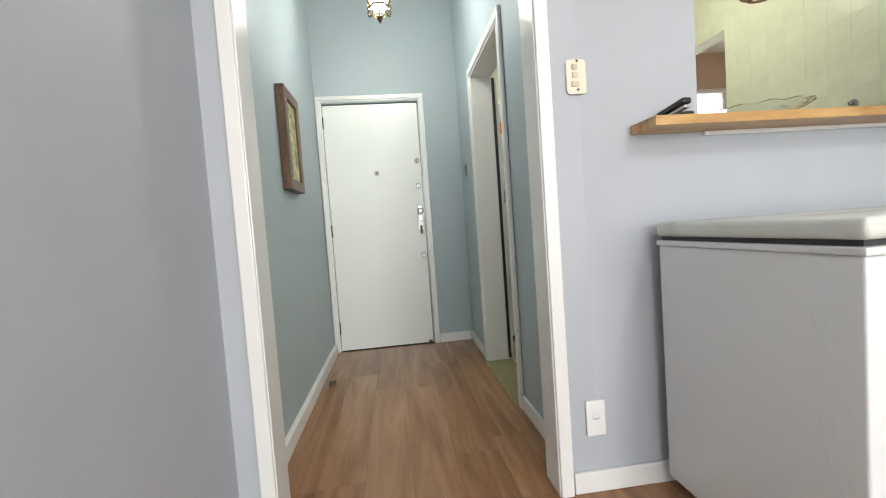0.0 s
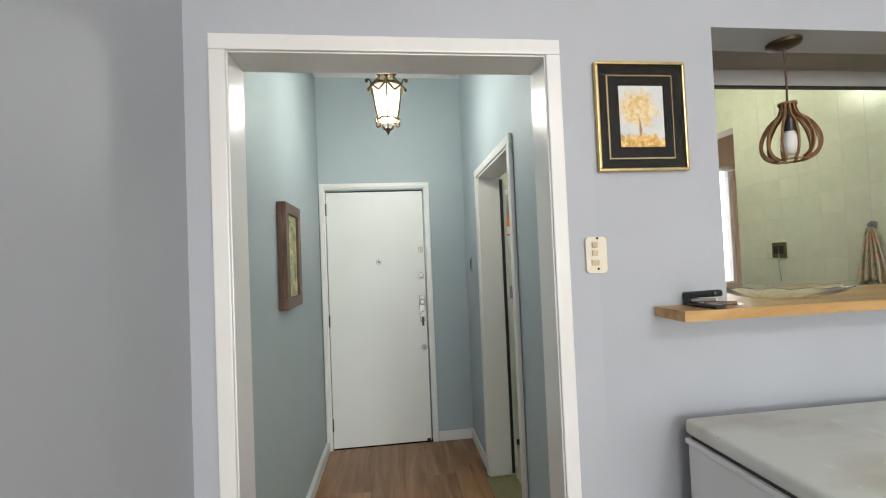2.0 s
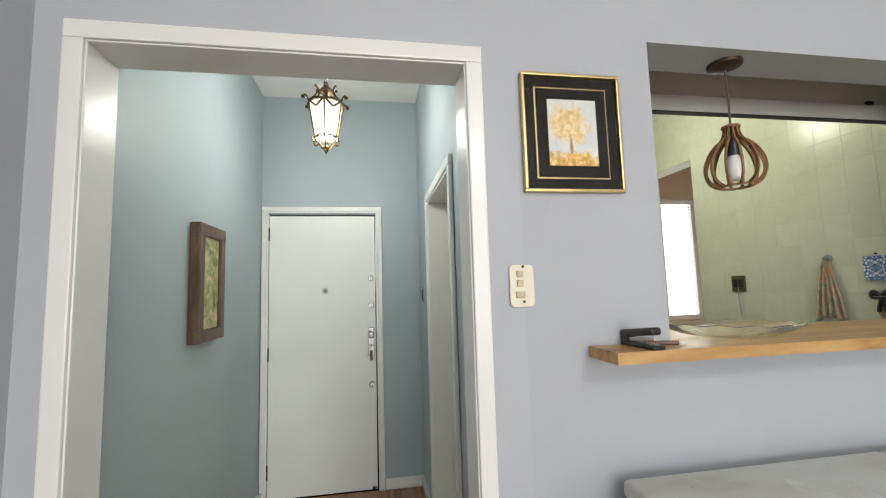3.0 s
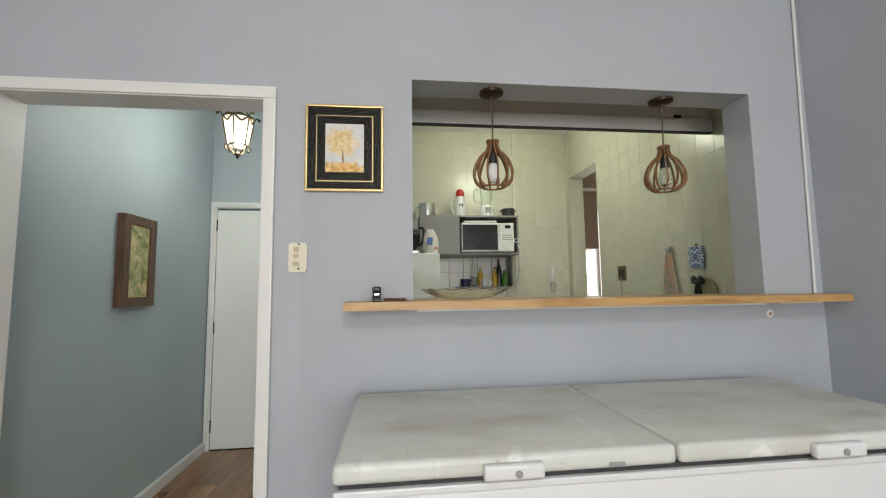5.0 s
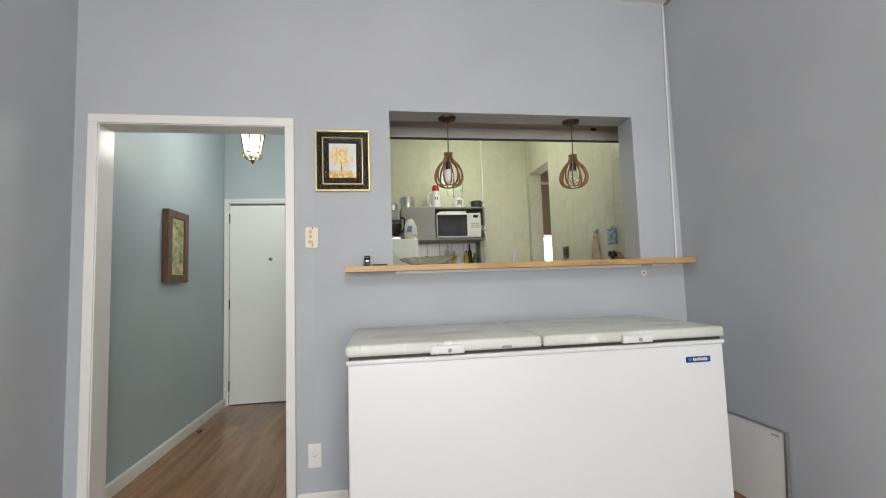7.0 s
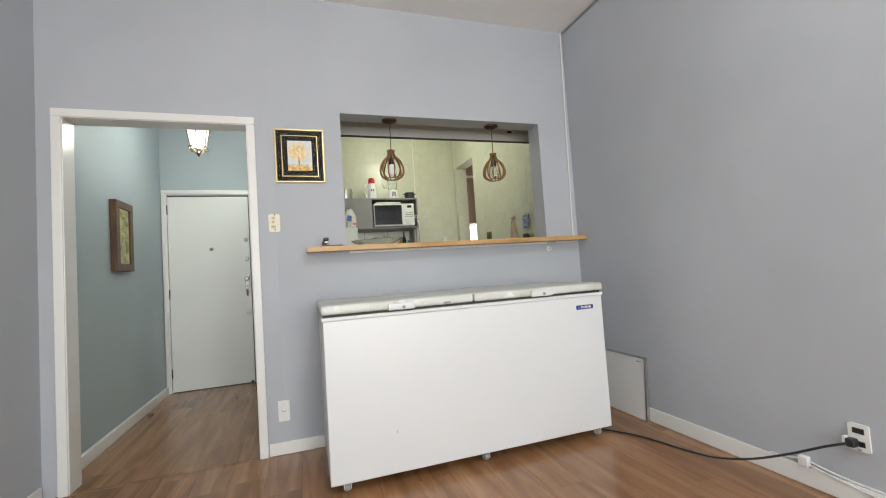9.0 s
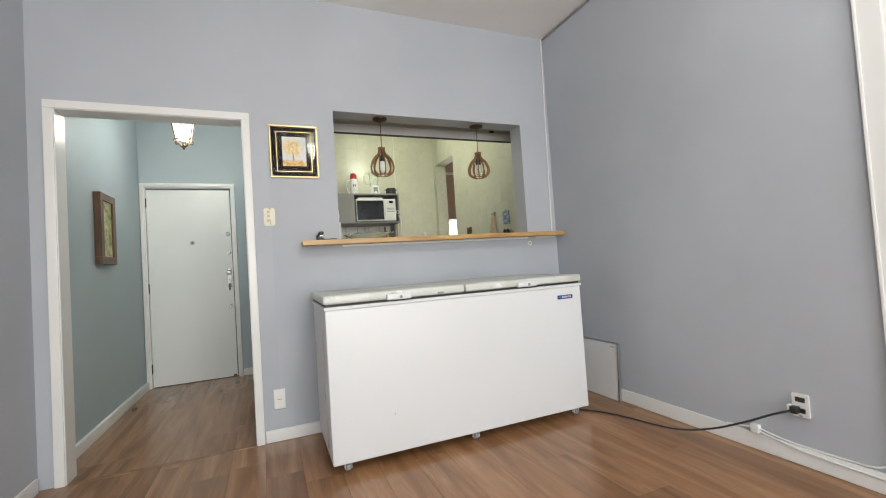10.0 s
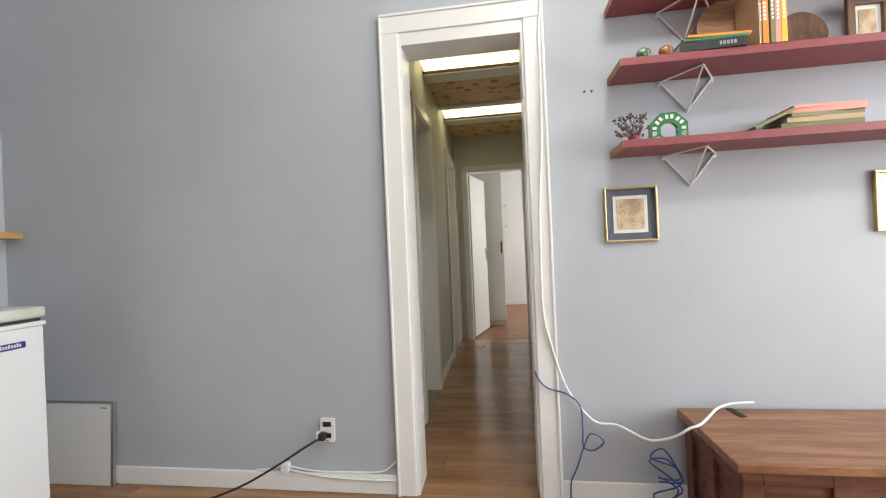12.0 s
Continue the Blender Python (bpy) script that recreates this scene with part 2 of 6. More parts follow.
M["engraving"] = painting("beige_engraving", [(0.38, (0.34, 0.23, 0.13)), (0.55, (0.56, 0.43, 0.27)), (0.7, (0.68, 0.57, 0.40))], 26)
M["azulejo"] = None


def spotted_pine():
    """Pale pine with round dark knots, some large, some small."""
    m, n, l, b = material("knotty_pine_panel")
    v = coords(n, l, (14, 3, 3))
    base = ramp(n, l, noise_fac(n, l, v, 1.4, 4, 0.6, 0.6), [(0.3, (0.56, 0.34, 0.13)), (0.7, (0.78, 0.55, 0.27))])
    w = n.new("ShaderNodeTexVoronoi")
    w.inputs["Scale"].default_value = 10
    l.new(coords(n, l, (1, 0.8, 1)), w.inputs["Vector"])
    knots = ramp(n, l, w.outputs["Distance"], [(0.20, (0.9, 0.9, 0.9)), (0.36, (0, 0, 0))])
    l.new(mixc(n, l, knots, base, (0.17, 0.075, 0.03)), b.inputs["Base Color"])
    b.inputs["Roughness"].default_value = 0.45
    return m


def tree_picture():
    """A yellow autumn tree before a pale grey-blue sky, orange ground below."""
    m, n, l, b = material("autumn_landscape")
    v = coords(n, l)
    fine = noise_fac(n, l, v, 60, 5, 0.65, 0.5)
    sky_c = ramp(n, l, noise_fac(n, l, v, 14, 4), [(0.35, (0.56, 0.60, 0.62)), (0.65, (0.72, 0.71, 0.66))])
    leaf = ramp(n, l, fine, [(0.35, (0.58, 0.38, 0.15)), (0.52, (0.76, 0.58, 0.27)), (0.66, (0.80, 0.72, 0.50))])
    soil = ramp(n, l, fine, [(0.36, (0.36, 0.27, 0.06)), (0.5, (0.72, 0.38, 0.07)), (0.64, (0.80, 0.66, 0.30))])

    def near(cx, cz, sx, sz, inner, outer):
        mp = n.new("ShaderNodeMapping")
        mp.inputs["Location"].default_value = (-cx / sx, 0, -cz / sz)
        mp.inputs["Scale"].default_value = (1 / sx, 0, 1 / sz)
        l.new(v, mp.inputs["Vector"])
        ln_ = n.new("ShaderNodeVectorMath")
        ln_.operation = "LENGTH"
        l.new(mp.outputs[0], ln_.inputs[0])
        ad = n.new("ShaderNodeMath")
        ad.operation, ad.inputs[1].default_value = "ADD", -0.5
        l.new(noise_fac(n, l, v, 38, 5, 0.7), ad.inputs[0])
        mu = n.new("ShaderNodeMath")
        mu.operation, mu.inputs[1].default_value = "MULTIPLY_ADD", 1.5
        l.new(ad.outputs[0], mu.inputs[0])
        l.new(ln_.outputs["Value"], mu.inputs[2])
        return ramp(n, l, mu.outputs[0], [(inner, (1, 1, 1)), (outer, (0, 0, 0))])

    col = mixc(n, l, near(0.145, 0.205, 0.078, 0.070, 0.60, 1.0), sky_c, leaf)
    col = mixc(n, l, near(0.150, 0.140, 0.007, 0.045, 0.6, 0.95), col, (0.34, 0.20, 0.09))
    col = mixc(n, l, near(0.157, 0.075, 0.160, 0.050, 0.75, 0.98), col, soil)
    l.new(col, b.inputs["Base Color"])
    b.inputs["Roughness"].default_value = 0.5
    return m


def worn_lid():
    """Scuffed, grimy enamel: broad grey-brown smears, small dark specks, dull and shiny patches."""
    m, n, l, b = material("worn_white_lid")
    v = coords(n, l)
    v2 = coords(n, l, (1.0, 2.2, 1.0))
    smear = ramp(n, l, noise_fac(n, l, v2, 3.0, 3, 0.5, 0.0), [(0.46, (0, 0, 0)), (0.70, (0.60, 0.60, 0.60))])
    col = mixc(n, l, smear, (0.66, 0.69, 0.65), (0.42, 0.38, 0.31))
    pale = ramp(n, l, noise_fac(n, l, coords(n, l, (1.6, 1.0, 1.0)), 4.2, 5, 0.65, 0.6), [(0.60, (0, 0, 0)), (0.66, (0.7, 0.7, 0.7))])
    col = mixc(n, l, pale, col, (0.76, 0.79, 0.76))
    streak = ramp(n, l, noise_fac(n, l, coords(n, l, (9, 60, 9)), 1.0, 3, 0.6, 0.9), [(0.70, (0, 0, 0)), (0.74, (0.8, 0.8, 0.8))])
    col = mixc(n, l, streak, col, (0.84, 0.85, 0.83))
    speck = ramp(n, l, noise_fac(n, l, v, 40, 4, 0.65), [(0.68, (0, 0, 0)), (0.73, (0.85, 0.85, 0.85))])
    col = mixc(n, l, speck, col, (0.22, 0.19, 0.15))
    l.new(col, b.inputs["Base Color"])
    l.new(ramp(n, l, noise_fac(n, l, v, 5, 4, 0.6), [(0.3, (0.34, 0.34, 0.34)), (0.75, (0.48, 0.48, 0.48))]), b.inputs["Roughness"])
    bump(n, l, b, noise_fac(n, l, v, 60, 2), 0.06, 0.002)
    return m


def glazed_tile():
    m, n, l, b = material("cream_glazed_tile")
    v = coords(n, l, rand=True)
    oi = n.new("ShaderNodeObjectInfo")
    tone = ramp(n, l, oi.outputs["Random"], [(0, (0.645, 0.645, 0.515)), (0.5, (0.66, 0.66, 0.53)), (1, (0.68, 0.68, 0.55))])
    spots = ramp(n, l, noise_fac(n, l, v, 14, 4), [(0.3, (0.93, 0.93, 0.93)), (0.7, (1, 1, 1))])
    l.new(mixc(n, l, 1.0, tone, spots, "MULTIPLY"), b.inputs["Base Color"])
    b.inputs["Roughness"].default_value = 0.25
    bump(n, l, b, noise_fac(n, l, v, 9, 2), 0.12, 0.004)
    return m


def blue_white_tile():
    """Four-fold blue ornament on white glaze, a rosette in the middle and leaves to the corners."""
    m, n, l, b = material("blue_white_ornament_tile")
    mp = n.new("ShaderNodeMapping")
    mp.inputs["Location"].default_value = (0, 0, -0.0025)
    l.new(coords(n, l), mp.inputs["Vector"])
    ab = n.new("ShaderNodeVectorMath")
    ab.operation = "ABSOLUTE"
    l.new(mp.outputs[0], ab.inputs[0])
    w = n.new("ShaderNodeTexVoronoi")
    w.feature = "DISTANCE_TO_EDGE"
    w.inputs["Scale"].default_value = 62
    l.new(ab.outputs[0], w.inputs["Vector"])
    veins = ramp(n, l, w.outputs["Distance"], [(0.06, (0.09, 0.16, 0.38)), (0.13, (0.34, 0.43, 0.60)), (0.20, (0.74, 0.75, 0.74))])
    ln_ = n.new("ShaderNodeVectorMath")
    ln_.operation = "LENGTH"
    l.new(ab.outputs[0], ln_.inputs[0])
    sc = n.new("ShaderNodeMath")
    sc.operation, sc.inputs[1].default_value = "MULTIPLY", 12
    l.new(ln_.outputs["Value"], sc.inputs[0])
    rings = ramp(n, l, sc.outputs[0], [(0.16, (0.10, 0.18, 0.44)), (0.22, (1, 1, 1)), (0.34, (1, 1, 1)), (0.38, (0.35, 0.45, 0.68)), (0.44, (1, 1, 1))])
    l.new(mixc(n, l, 1.0, veins, rings, "MULTIPLY"), b.inputs["Base Color"])
    b.inputs["Roughness"].default_value = 0.2
    return m


M["freezer_lid"], M["landscape"] = worn_lid(), tree_picture()
M["pine_spots"], M["tile"], M["azulejo"] = spotted_pine(), glazed_tile(), blue_white_tile()

# ---- mesh helpers ----
ORIGIN = {}


def thing(name, base, label, category, group="", kind=""):
    ob = new(name)
    ob.empty_display_size = 0.05
    ob.location = base
    ORIGIN[ob] = Vector(base)
    return tagged(ob, label, category, group, kind)


def part(name, bm, mat, parent=None, label="", smooth=False):
    """Links a bmesh, given in world coordinates, as one mesh object under a thing or a part."""
    org = ORIGIN[parent] if parent else Vector((0, 0, 0))
    bmesh.ops.translate(bm, verts=bm.verts, vec=-org)
    bmesh.ops.recalc_face_normals(bm, faces=bm.faces)
    me = bpy.data.meshes.new(name)
    if smooth:
        for f in bm.faces:
            f.smooth = True
    bm.to_mesh(me)
    bm.free()
    if smooth:
        me.set_sharp_from_angle(angle=radians(38))
    me.materials.append(mat)
    ob = new(name, me)
    if parent:
        ob.parent = parent
        ORIGIN[ob] = org
    if label:
        ob["label"] = label
    return ob


def structure(name, bm, mat, label, category):
    """A piece of the setting, its origin in the middle of it."""
    c = sum((v.co for v in bm.verts), Vector()) / len(bm.verts)
    bmesh.ops.translate(bm, verts=bm.verts, vec=-c)
    ob = part(name, bm, mat)
    ob.location = c
    ORIGIN[ob] = c
    return tagged(ob, label, category, kind="structure")


def box(x0, x1, y0, y1, z0, z1, bevel=0.0, seg=2, bm=None):
    one = bmesh.new()
    bmesh.ops.create_cube(one, size=1)
    for v in one.verts:
        v.co = ((x0 + x1) / 2 + v.co.x * (x1 - x0), (y0 + y1) / 2 + v.co.y * (y1 - y0), (z0 + z1) / 2 + v.co.z * (z1 - z0))
    if bevel:
        bmesh.ops.bevel(one, geom=list(one.edges), offset=bevel, segments=seg, affect="EDGES", profile=0.6)
    return join(bm, one)


def join(bm, one):
    if bm is None:
        return one
    me = bpy.data.meshes.new("tmp")
    one.to_mesh(me)
    one.free()
    bm.from_mesh(me)
    bpy.data.meshes.remove(me)
    return bm


def boxes(rows, bevel=0.0):
    bm = bmesh.new()
    for r in rows:
        box(*r, bevel=bevel, bm=bm)
    return bm


def turned(bm, m):
    bmesh.ops.transform(bm, matrix=m, verts=bm.verts)
    return bm


def lathe(profile, at=(0, 0, 0), seg=24, bm=None, closed=False):
    """Rotates (radius, height) pairs about the upright axis."""
    one = bmesh.new()
    rings = []
    for r, z in profile:
        if r < 1e-5:
            rings.append([one.verts.new((0, 0, z))])
        else:
            rings.append([one.verts.new((r * math.cos(2 * math.pi * k / seg), r * math.sin(2 * math.pi * k / seg), z)) for k in range(seg)])
    pairs = list(zip(rings, rings[1:]))
    if closed:
        pairs.append((rings[-1], rings[0]))
    for a, b in pairs:
        for k in range(seg):
            j = (k + 1) % seg
            q = [a[k % len(a)], a[j % len(a)], b[j % len(b)], b[k % len(b)]]
            q = [v for i, v in enumerate(q) if v not in q[:i]]
            if len(q) > 2:
                one.faces.new(q)
    bmesh.ops.translate(one, verts=one.verts, vec=at)
    return join(bm, one)


def smooth_line(pts, steps=6):
    pts = [Vector(p) for p in pts]
    if len(pts) < 3:
        return pts
    out = []
    for i in range(len(pts) - 1):
        p0, p1, p2, p3 = pts[max(0, i - 1)], pts[i], pts[i + 1], pts[min(len(pts) - 1, i + 2)]
        for k in range(steps):
            t = k / steps
            out.append(0.5 * (2 * p1 + (p2 - p0) * t + (2 * p0 - 5 * p1 + 4 * p2 - p3) * t * t + (3 * p1 - p0 - 3 * p2 + p3) * t ** 3))
    return out + [pts[-1]]


def tube(pts, r, seg=8, bm=None, steps=6, squash=1.0):
    """A round rod or cable along a smooth line."""
    one = bmesh.new()
    line = smooth_line(pts, steps) if steps else [Vector(p) for p in pts]
    rings = []
    up = Vector((0, 0, 1))
    for i, p in enumerate(line):
        d = (line[min(i + 1, len(line) - 1)] - line[max(i - 1, 0)]).normalized()
        if abs(d.dot(up)) > 0.95:
            up = Vector((1, 0, 0))
        s = d.cross(up).normalized()
        u = s.cross(d).normalized()
        up = u
        rings.append([one.verts.new(p + r * (math.cos(2 * math.pi * k / seg) * s + squash * math.sin(2 * math.pi * k / seg) * u)) for k in range(seg)])
    for a, b in zip(rings, rings[1:]):
        for k in range(seg):
            one.faces.new((a[k], a[(k + 1) % seg], b[(k + 1) % seg], b[k]))
    one.faces.new(rings[0])
    one.faces.new(rings[-1])
    return join(bm, one)


def ball(at, r, bm=None, sub=2, scale=(1, 1, 1)):
    one = bmesh.new()
    bmesh.ops.create_icosphere(one, subdivisions=sub, radius=r)
    for v in one.verts:
        v.co = Vector(at) + Vector((v.co.x * scale[0], v.co.y * scale[1], v.co.z * scale[2]))
    return join(bm, one)


def disc_on(axis, at, r, depth, seg=20, bevel=0.0):
    """A round knob or rosette whose axis is x or y, growing along it by depth (signed)."""
    s = 1 if depth > 0 else -1
    d = abs(depth)
    prof = [(0, 0), (r, 0), (r, d - bevel), (r - bevel, d), (0, d)]
    bm = lathe(prof, seg=seg)
    turn = {"x": Matrix.Rotation(radians(90) * s, 4, "Y"), "y": Matrix.Rotation(radians(-90) * s, 4, "X")}[axis]
    return turned(bm, Matrix.Translation(at) @ turn)


def wall_cells(us, zs, holes, lo, hi, along):
    """A wall as one mesh with openings through it. us, zs: cuts; holes: (u0, u1, z0, z1); lo, hi: its two faces."""
    bm = bmesh.new()
    for u0, u1 in zip(us, us[1:]):
        for z0, z1 in zip(zs, zs[1:]):
            cu, cz = (u0 + u1) / 2, (z0 + z1) / 2
            if any(h[0] < cu < h[1] and h[2] < cz < h[3] for h in holes):
                continue
            if along == "x":
                box(u0, u1, lo, hi, z0, z1, bm=bm)
            else:
                box(lo, hi, u0, u1, z0, z1, bm=bm)
    seen = {}
    for f in bm.faces:
        seen.setdefault(tuple(round(c, 3) for c in f.calc_center_median()), []).append(f)
    bmesh.ops.delete(bm, geom=[f for fs in seen.values() if len(fs) > 1 for f in fs], context="FACES")
    bmesh.ops.remove_doubles(bm, verts=bm.verts, dist=1e-5)
    return bm

# ---- the large structure ----
XL, XR, YB, H = -1.148, 2.424, -6.2, 3.04      # living room: side walls, back wall, ceiling
XH, YH = 0.045, 2.185                          # hall: right wall, end wall
KX, KY = 2.37, 2.66                           # kitchen: right wall, back wall

# wall between living room, hall and kitchen: the hall doorway and the serving hatch
structure("wall_north", wall_cells([XL - 0.15, -1.028, -0.055, 0.10], [0, 2.133, H], [(-1.028, -0.055, 0, 2.133)], 0, 0.118, "x"),
          M["wall"], "blue-grey painted wall with a wide doorway to the hall", "wall")
structure("wall_hatch", wall_cells([0.10, 0.546, 2.127, XR + 0.15], [0, 1.272, 2.24, H], [(0.546, 2.127, 1.272, 2.24)], 0, 0.16, "x"),
          M["wall"], "blue-grey painted wall with a serving hatch to the kitchen", "wall")
structure("wall_west", box(XL - 0.15, XL, YB - 0.15, 0, 0, H), M["wall"], "plain blue-grey painted side wall", "wall")
structure("wall_east", wall_cells([YB - 0.15, -2.760, -2.188, 0], [0, 2.11, H], [(-2.760, -2.188, 0, 2.11)], XR, XR + 0.15, "y"),
          M["wall"], "blue-grey painted wall with the doorway to the corridor", "wall")
structure("wall_south", wall_cells([XL, -0.95, 2.25, XR], [0, 0.4, 2.7, H], [(-0.95, 2.25, 0.4, 2.7)], YB - 0.15, YB, "x"),
          M["wall"], "blue-grey painted wall with a wide window", "wall")
structure("ceiling", box(XL, XR, YB, 0, H, H + 0.12), M["ceiling"], "white painted living room ceiling", "ceiling")

# hall
structure("wall_hall_west", box(XL - 0.15, XL, 0.118, YH + 0.15, 0, H), M["hall"], "blue-green grey painted hall wall", "wall")
structure("wall_hall_end", wall_cells([XL, -1.108, -0.292, XH], [0, 2.083, H], [(-1.108, -0.292, 0, 2.083)], YH, YH + 0.15, "x"),
          M["hall"], "blue-green grey painted wall round the entry door", "wall")
structure("wall_hall_east", wall_cells([0.118, 0.752, 1.552, YH + 0.15], [0, 2.045, H], [(0.752, 1.552, 0, 2.045)], XH, 0.185, "y"),
          M["hall"], "blue-green grey painted wall with the kitchen doorway", "wall")
structure("ceiling_hall", box(XL, XH, 0.118, YH, 3.02, 3.16), M["ceiling"], "white painted hall ceiling", "ceiling")

# kitchen and laundry
structure("wall_kitchen_back", box(0.20, 2.52, KY - 0.0063, KY + 0.12, 0, 3.04), M["grout"], "kitchen back wall clad in cream glazed tiles", "wall")
structure("wall_kitchen_east", wall_cells([0.16, 1.95, 2.56, KY - 0.0065], [0, 2.515, 3.04], [(1.95, 2.56, 0, 2.515)], KX - 0.0063, KX + 0.15, "y"),
          M["grout"], "kitchen side wall clad in cream glazed tiles", "wall")
structure("ceiling_kitchen", box(0.20, KX - 0.007, 0.16, KY - 0.007, 3.04, 3.16), M["ceiling"], "white painted kitchen ceiling", "ceiling")
structure("floor_kitchen", box(0.035, 4.2, 0.16, 4.0, -0.10, -0.006), M["kitchen_floor"], "pale tiled kitchen floor", "floor")
structure("wall_laundry_back", wall_cells([2.40, 2.62, 3.95, 4.2], [0, 1.0, 2.58, 3.04], [(2.62, 3.95, 1.0, 2.58)], 3.75, 3.87, "x"),
          M["tan_wall"], "tan laundry wall with a bright window", "wall")
structure("wall_laundry_east", box(4.2, 4.3, 0.9, 3.87, 0, 3.04), M["tan_wall"], "plain tan laundry wall", "wall")
structure("wall_laundry_south", box(2.52, 4.2, 0.8, 0.9, 0, 3.04), M["white_wall"], "plain white laundry wall", "wall")
structure("wall_laundry_west", box(2.40, 2.52, 2.78, 3.75, 0, 3.04), M["white_wall"], "plain white laundry wall", "wall")
structure("ceiling_laundry", box(2.52, 4.2, 0.9, 3.75, 3.04, 3.16), M["ceiling"], "white laundry ceiling", "ceiling")
structure("backdrop", box(2.2, 4.6, 4.5, 4.52, 0.4, 3.4), M["outside"], "bright hazy daylight outside the laundry window", "backdrop")

# corridor and bedroom
CN, CS, CE = -2.075, -2.965, 5.64
structure("wall_corridor_north", wall_cells([XR + 0.15, 3.26, 3.84, 4.875, 5.475, CE], [0, 2.09, 2.64], [(3.26, 3.84, 0, 2.09), (4.875, 5.475, 0, 2.09)], CN, CN + 0.16, "x"),
          M["corridor"], "greyish cream corridor wall with two side doors", "wall")
structure("wall_corridor_south", box(XR + 0.15, CE, CS - 0.12, CS, 0, 2.64), M["corridor"], "greyish cream corridor wall", "wall")
structure("wall_corridor_end", wall_cells([-4.95, -2.908, -2.222, -0.9], [0, 2.056, 3.04], [(-2.908, -2.222, 0, 2.056)], CE, CE + 0.12, "y"),
          M["corridor"], "greyish cream wall with the bedroom doorway", "wall")
structure("ceiling_corridor", box(XR + 0.15, CE, CS, CN, 2.64, 2.72), M["ceiling"], "white corridor ceiling above the panels", "ceiling")
structure("wall_bedroom_east", box(8.68, 8.8, -4.95, -0.9, 0, 3.04), M["white_wall"], "plain white bedroom wall", "wall")
structure("wall_bedroom_north", box(CE + 0.12, 8.68, -1.0, -0.9, 0, 3.04), M["white_wall"], "plain white bedroom wall", "wall")
structure("wall_bedroom_south", wall_cells([CE + 0.12, 6.7, 8.4, 8.68], [0, 0.8, 2.4, 3.04], [(6.7, 8.4, 0.8, 2.4)], -5.05, -4.95, "x"),
          M["white_wall"], "white bedroom wall with a window", "wall")
structure("ceiling_bedroom", box(CE + 0.12, 8.68, -4.95, -1.0, 3.04, 3.14), M["ceiling"], "white bedroom ceiling", "ceiling")
structure("floor_bedroom", box(CE, 8.68, -4.95, -1.0, -0.10, -0.002), M["chest_top"], "reddish brown bedroom floor", "floor")


def window(name, x0, x1, y, z0, z1, label, bars=2):
    w = thing(name, ((x0 + x1) / 2, y, z0), label, "window", kind="structure")
    part("window_frame", boxes([(x0, x1, y, y + 0.06, z0, z0 + 0.05), (x0, x1, y, y + 0.06, z1 - 0.05, z1),
                                (x0, x0 + 0.05, y, y + 0.06, z0 + 0.05, z1 - 0.05), (x1 - 0.05, x1, y, y + 0.06, z0 + 0.05, z1 - 0.05)]), M["trim"], w)
    step = (x1 - x0) / (bars + 1)
    for k in range(bars):
        part("mullion", box(x0 + step * (k + 1) - 0.02, x0 + step * (k + 1) + 0.02, y, y + 0.05, z0 + 0.05, z1 - 0.05), M["trim"], w)
    for k in range(bars + 1):
        p = part("pane", box(x0 + step * k + 0.05, x0 + step * (k + 1) - 0.05, y + 0.02, y + 0.025, z0 + 0.05, z1 - 0.05), M["pane"], w)
        p.visible_shadow = False
    return w


window("window_1", -0.95, 2.25, YB - 0.12, 0.4, 2.7, "wide white-framed living room window", 3)
window("window_2", 2.62, 3.95, 3.78, 1.0, 2.58, "white-framed laundry window", 1)
window("window_3", 6.7, 8.4, -5.03, 0.8, 2.4, "white-framed bedroom window", 1)


# ---- doorway casings, baseboards ----
def casing_y(name, x0, x1, ztop, face, w, inner, depth, label, out=-1):
    """White casing on a wall that runs along x, with lining through the wall. x0, x1, ztop: its outer edge."""
    t = thing(name, ((x0 + x1) / 2, face, 0), label, "door frame", kind="structure")
    a, b = sorted((face + out * 0.022, face + out * 0.002))
    part("left_casing", box(x0, x0 + w, a, b, 0, ztop - w, 0.005), M["trim"], t)
    part("right_casing", box(x1 - w, x1, a, b, 0, ztop - w, 0.005), M["trim"], t)
    part("head_casing", box(x0, x1, a, b, ztop - w, ztop, 0.005), M["trim"], t)
    la, lb = sorted((face + out * 0.012, face - out * depth))
    i = inner
    part("left_lining", box(x0 + w - 0.012, x0 + w + i, la, lb, 0, ztop - w - i, 0.003), M["trim"], t)
    part("right_lining", box(x1 - w - i, x1 - w + 0.012, la, lb, 0, ztop - w - i, 0.003), M["trim"], t)
    part("head_lining", box(x0 + w - 0.012, x1 - w + 0.012, la, lb, ztop - w - i, ztop - w + 0.012, 0.003), M["trim"], t)
    return t


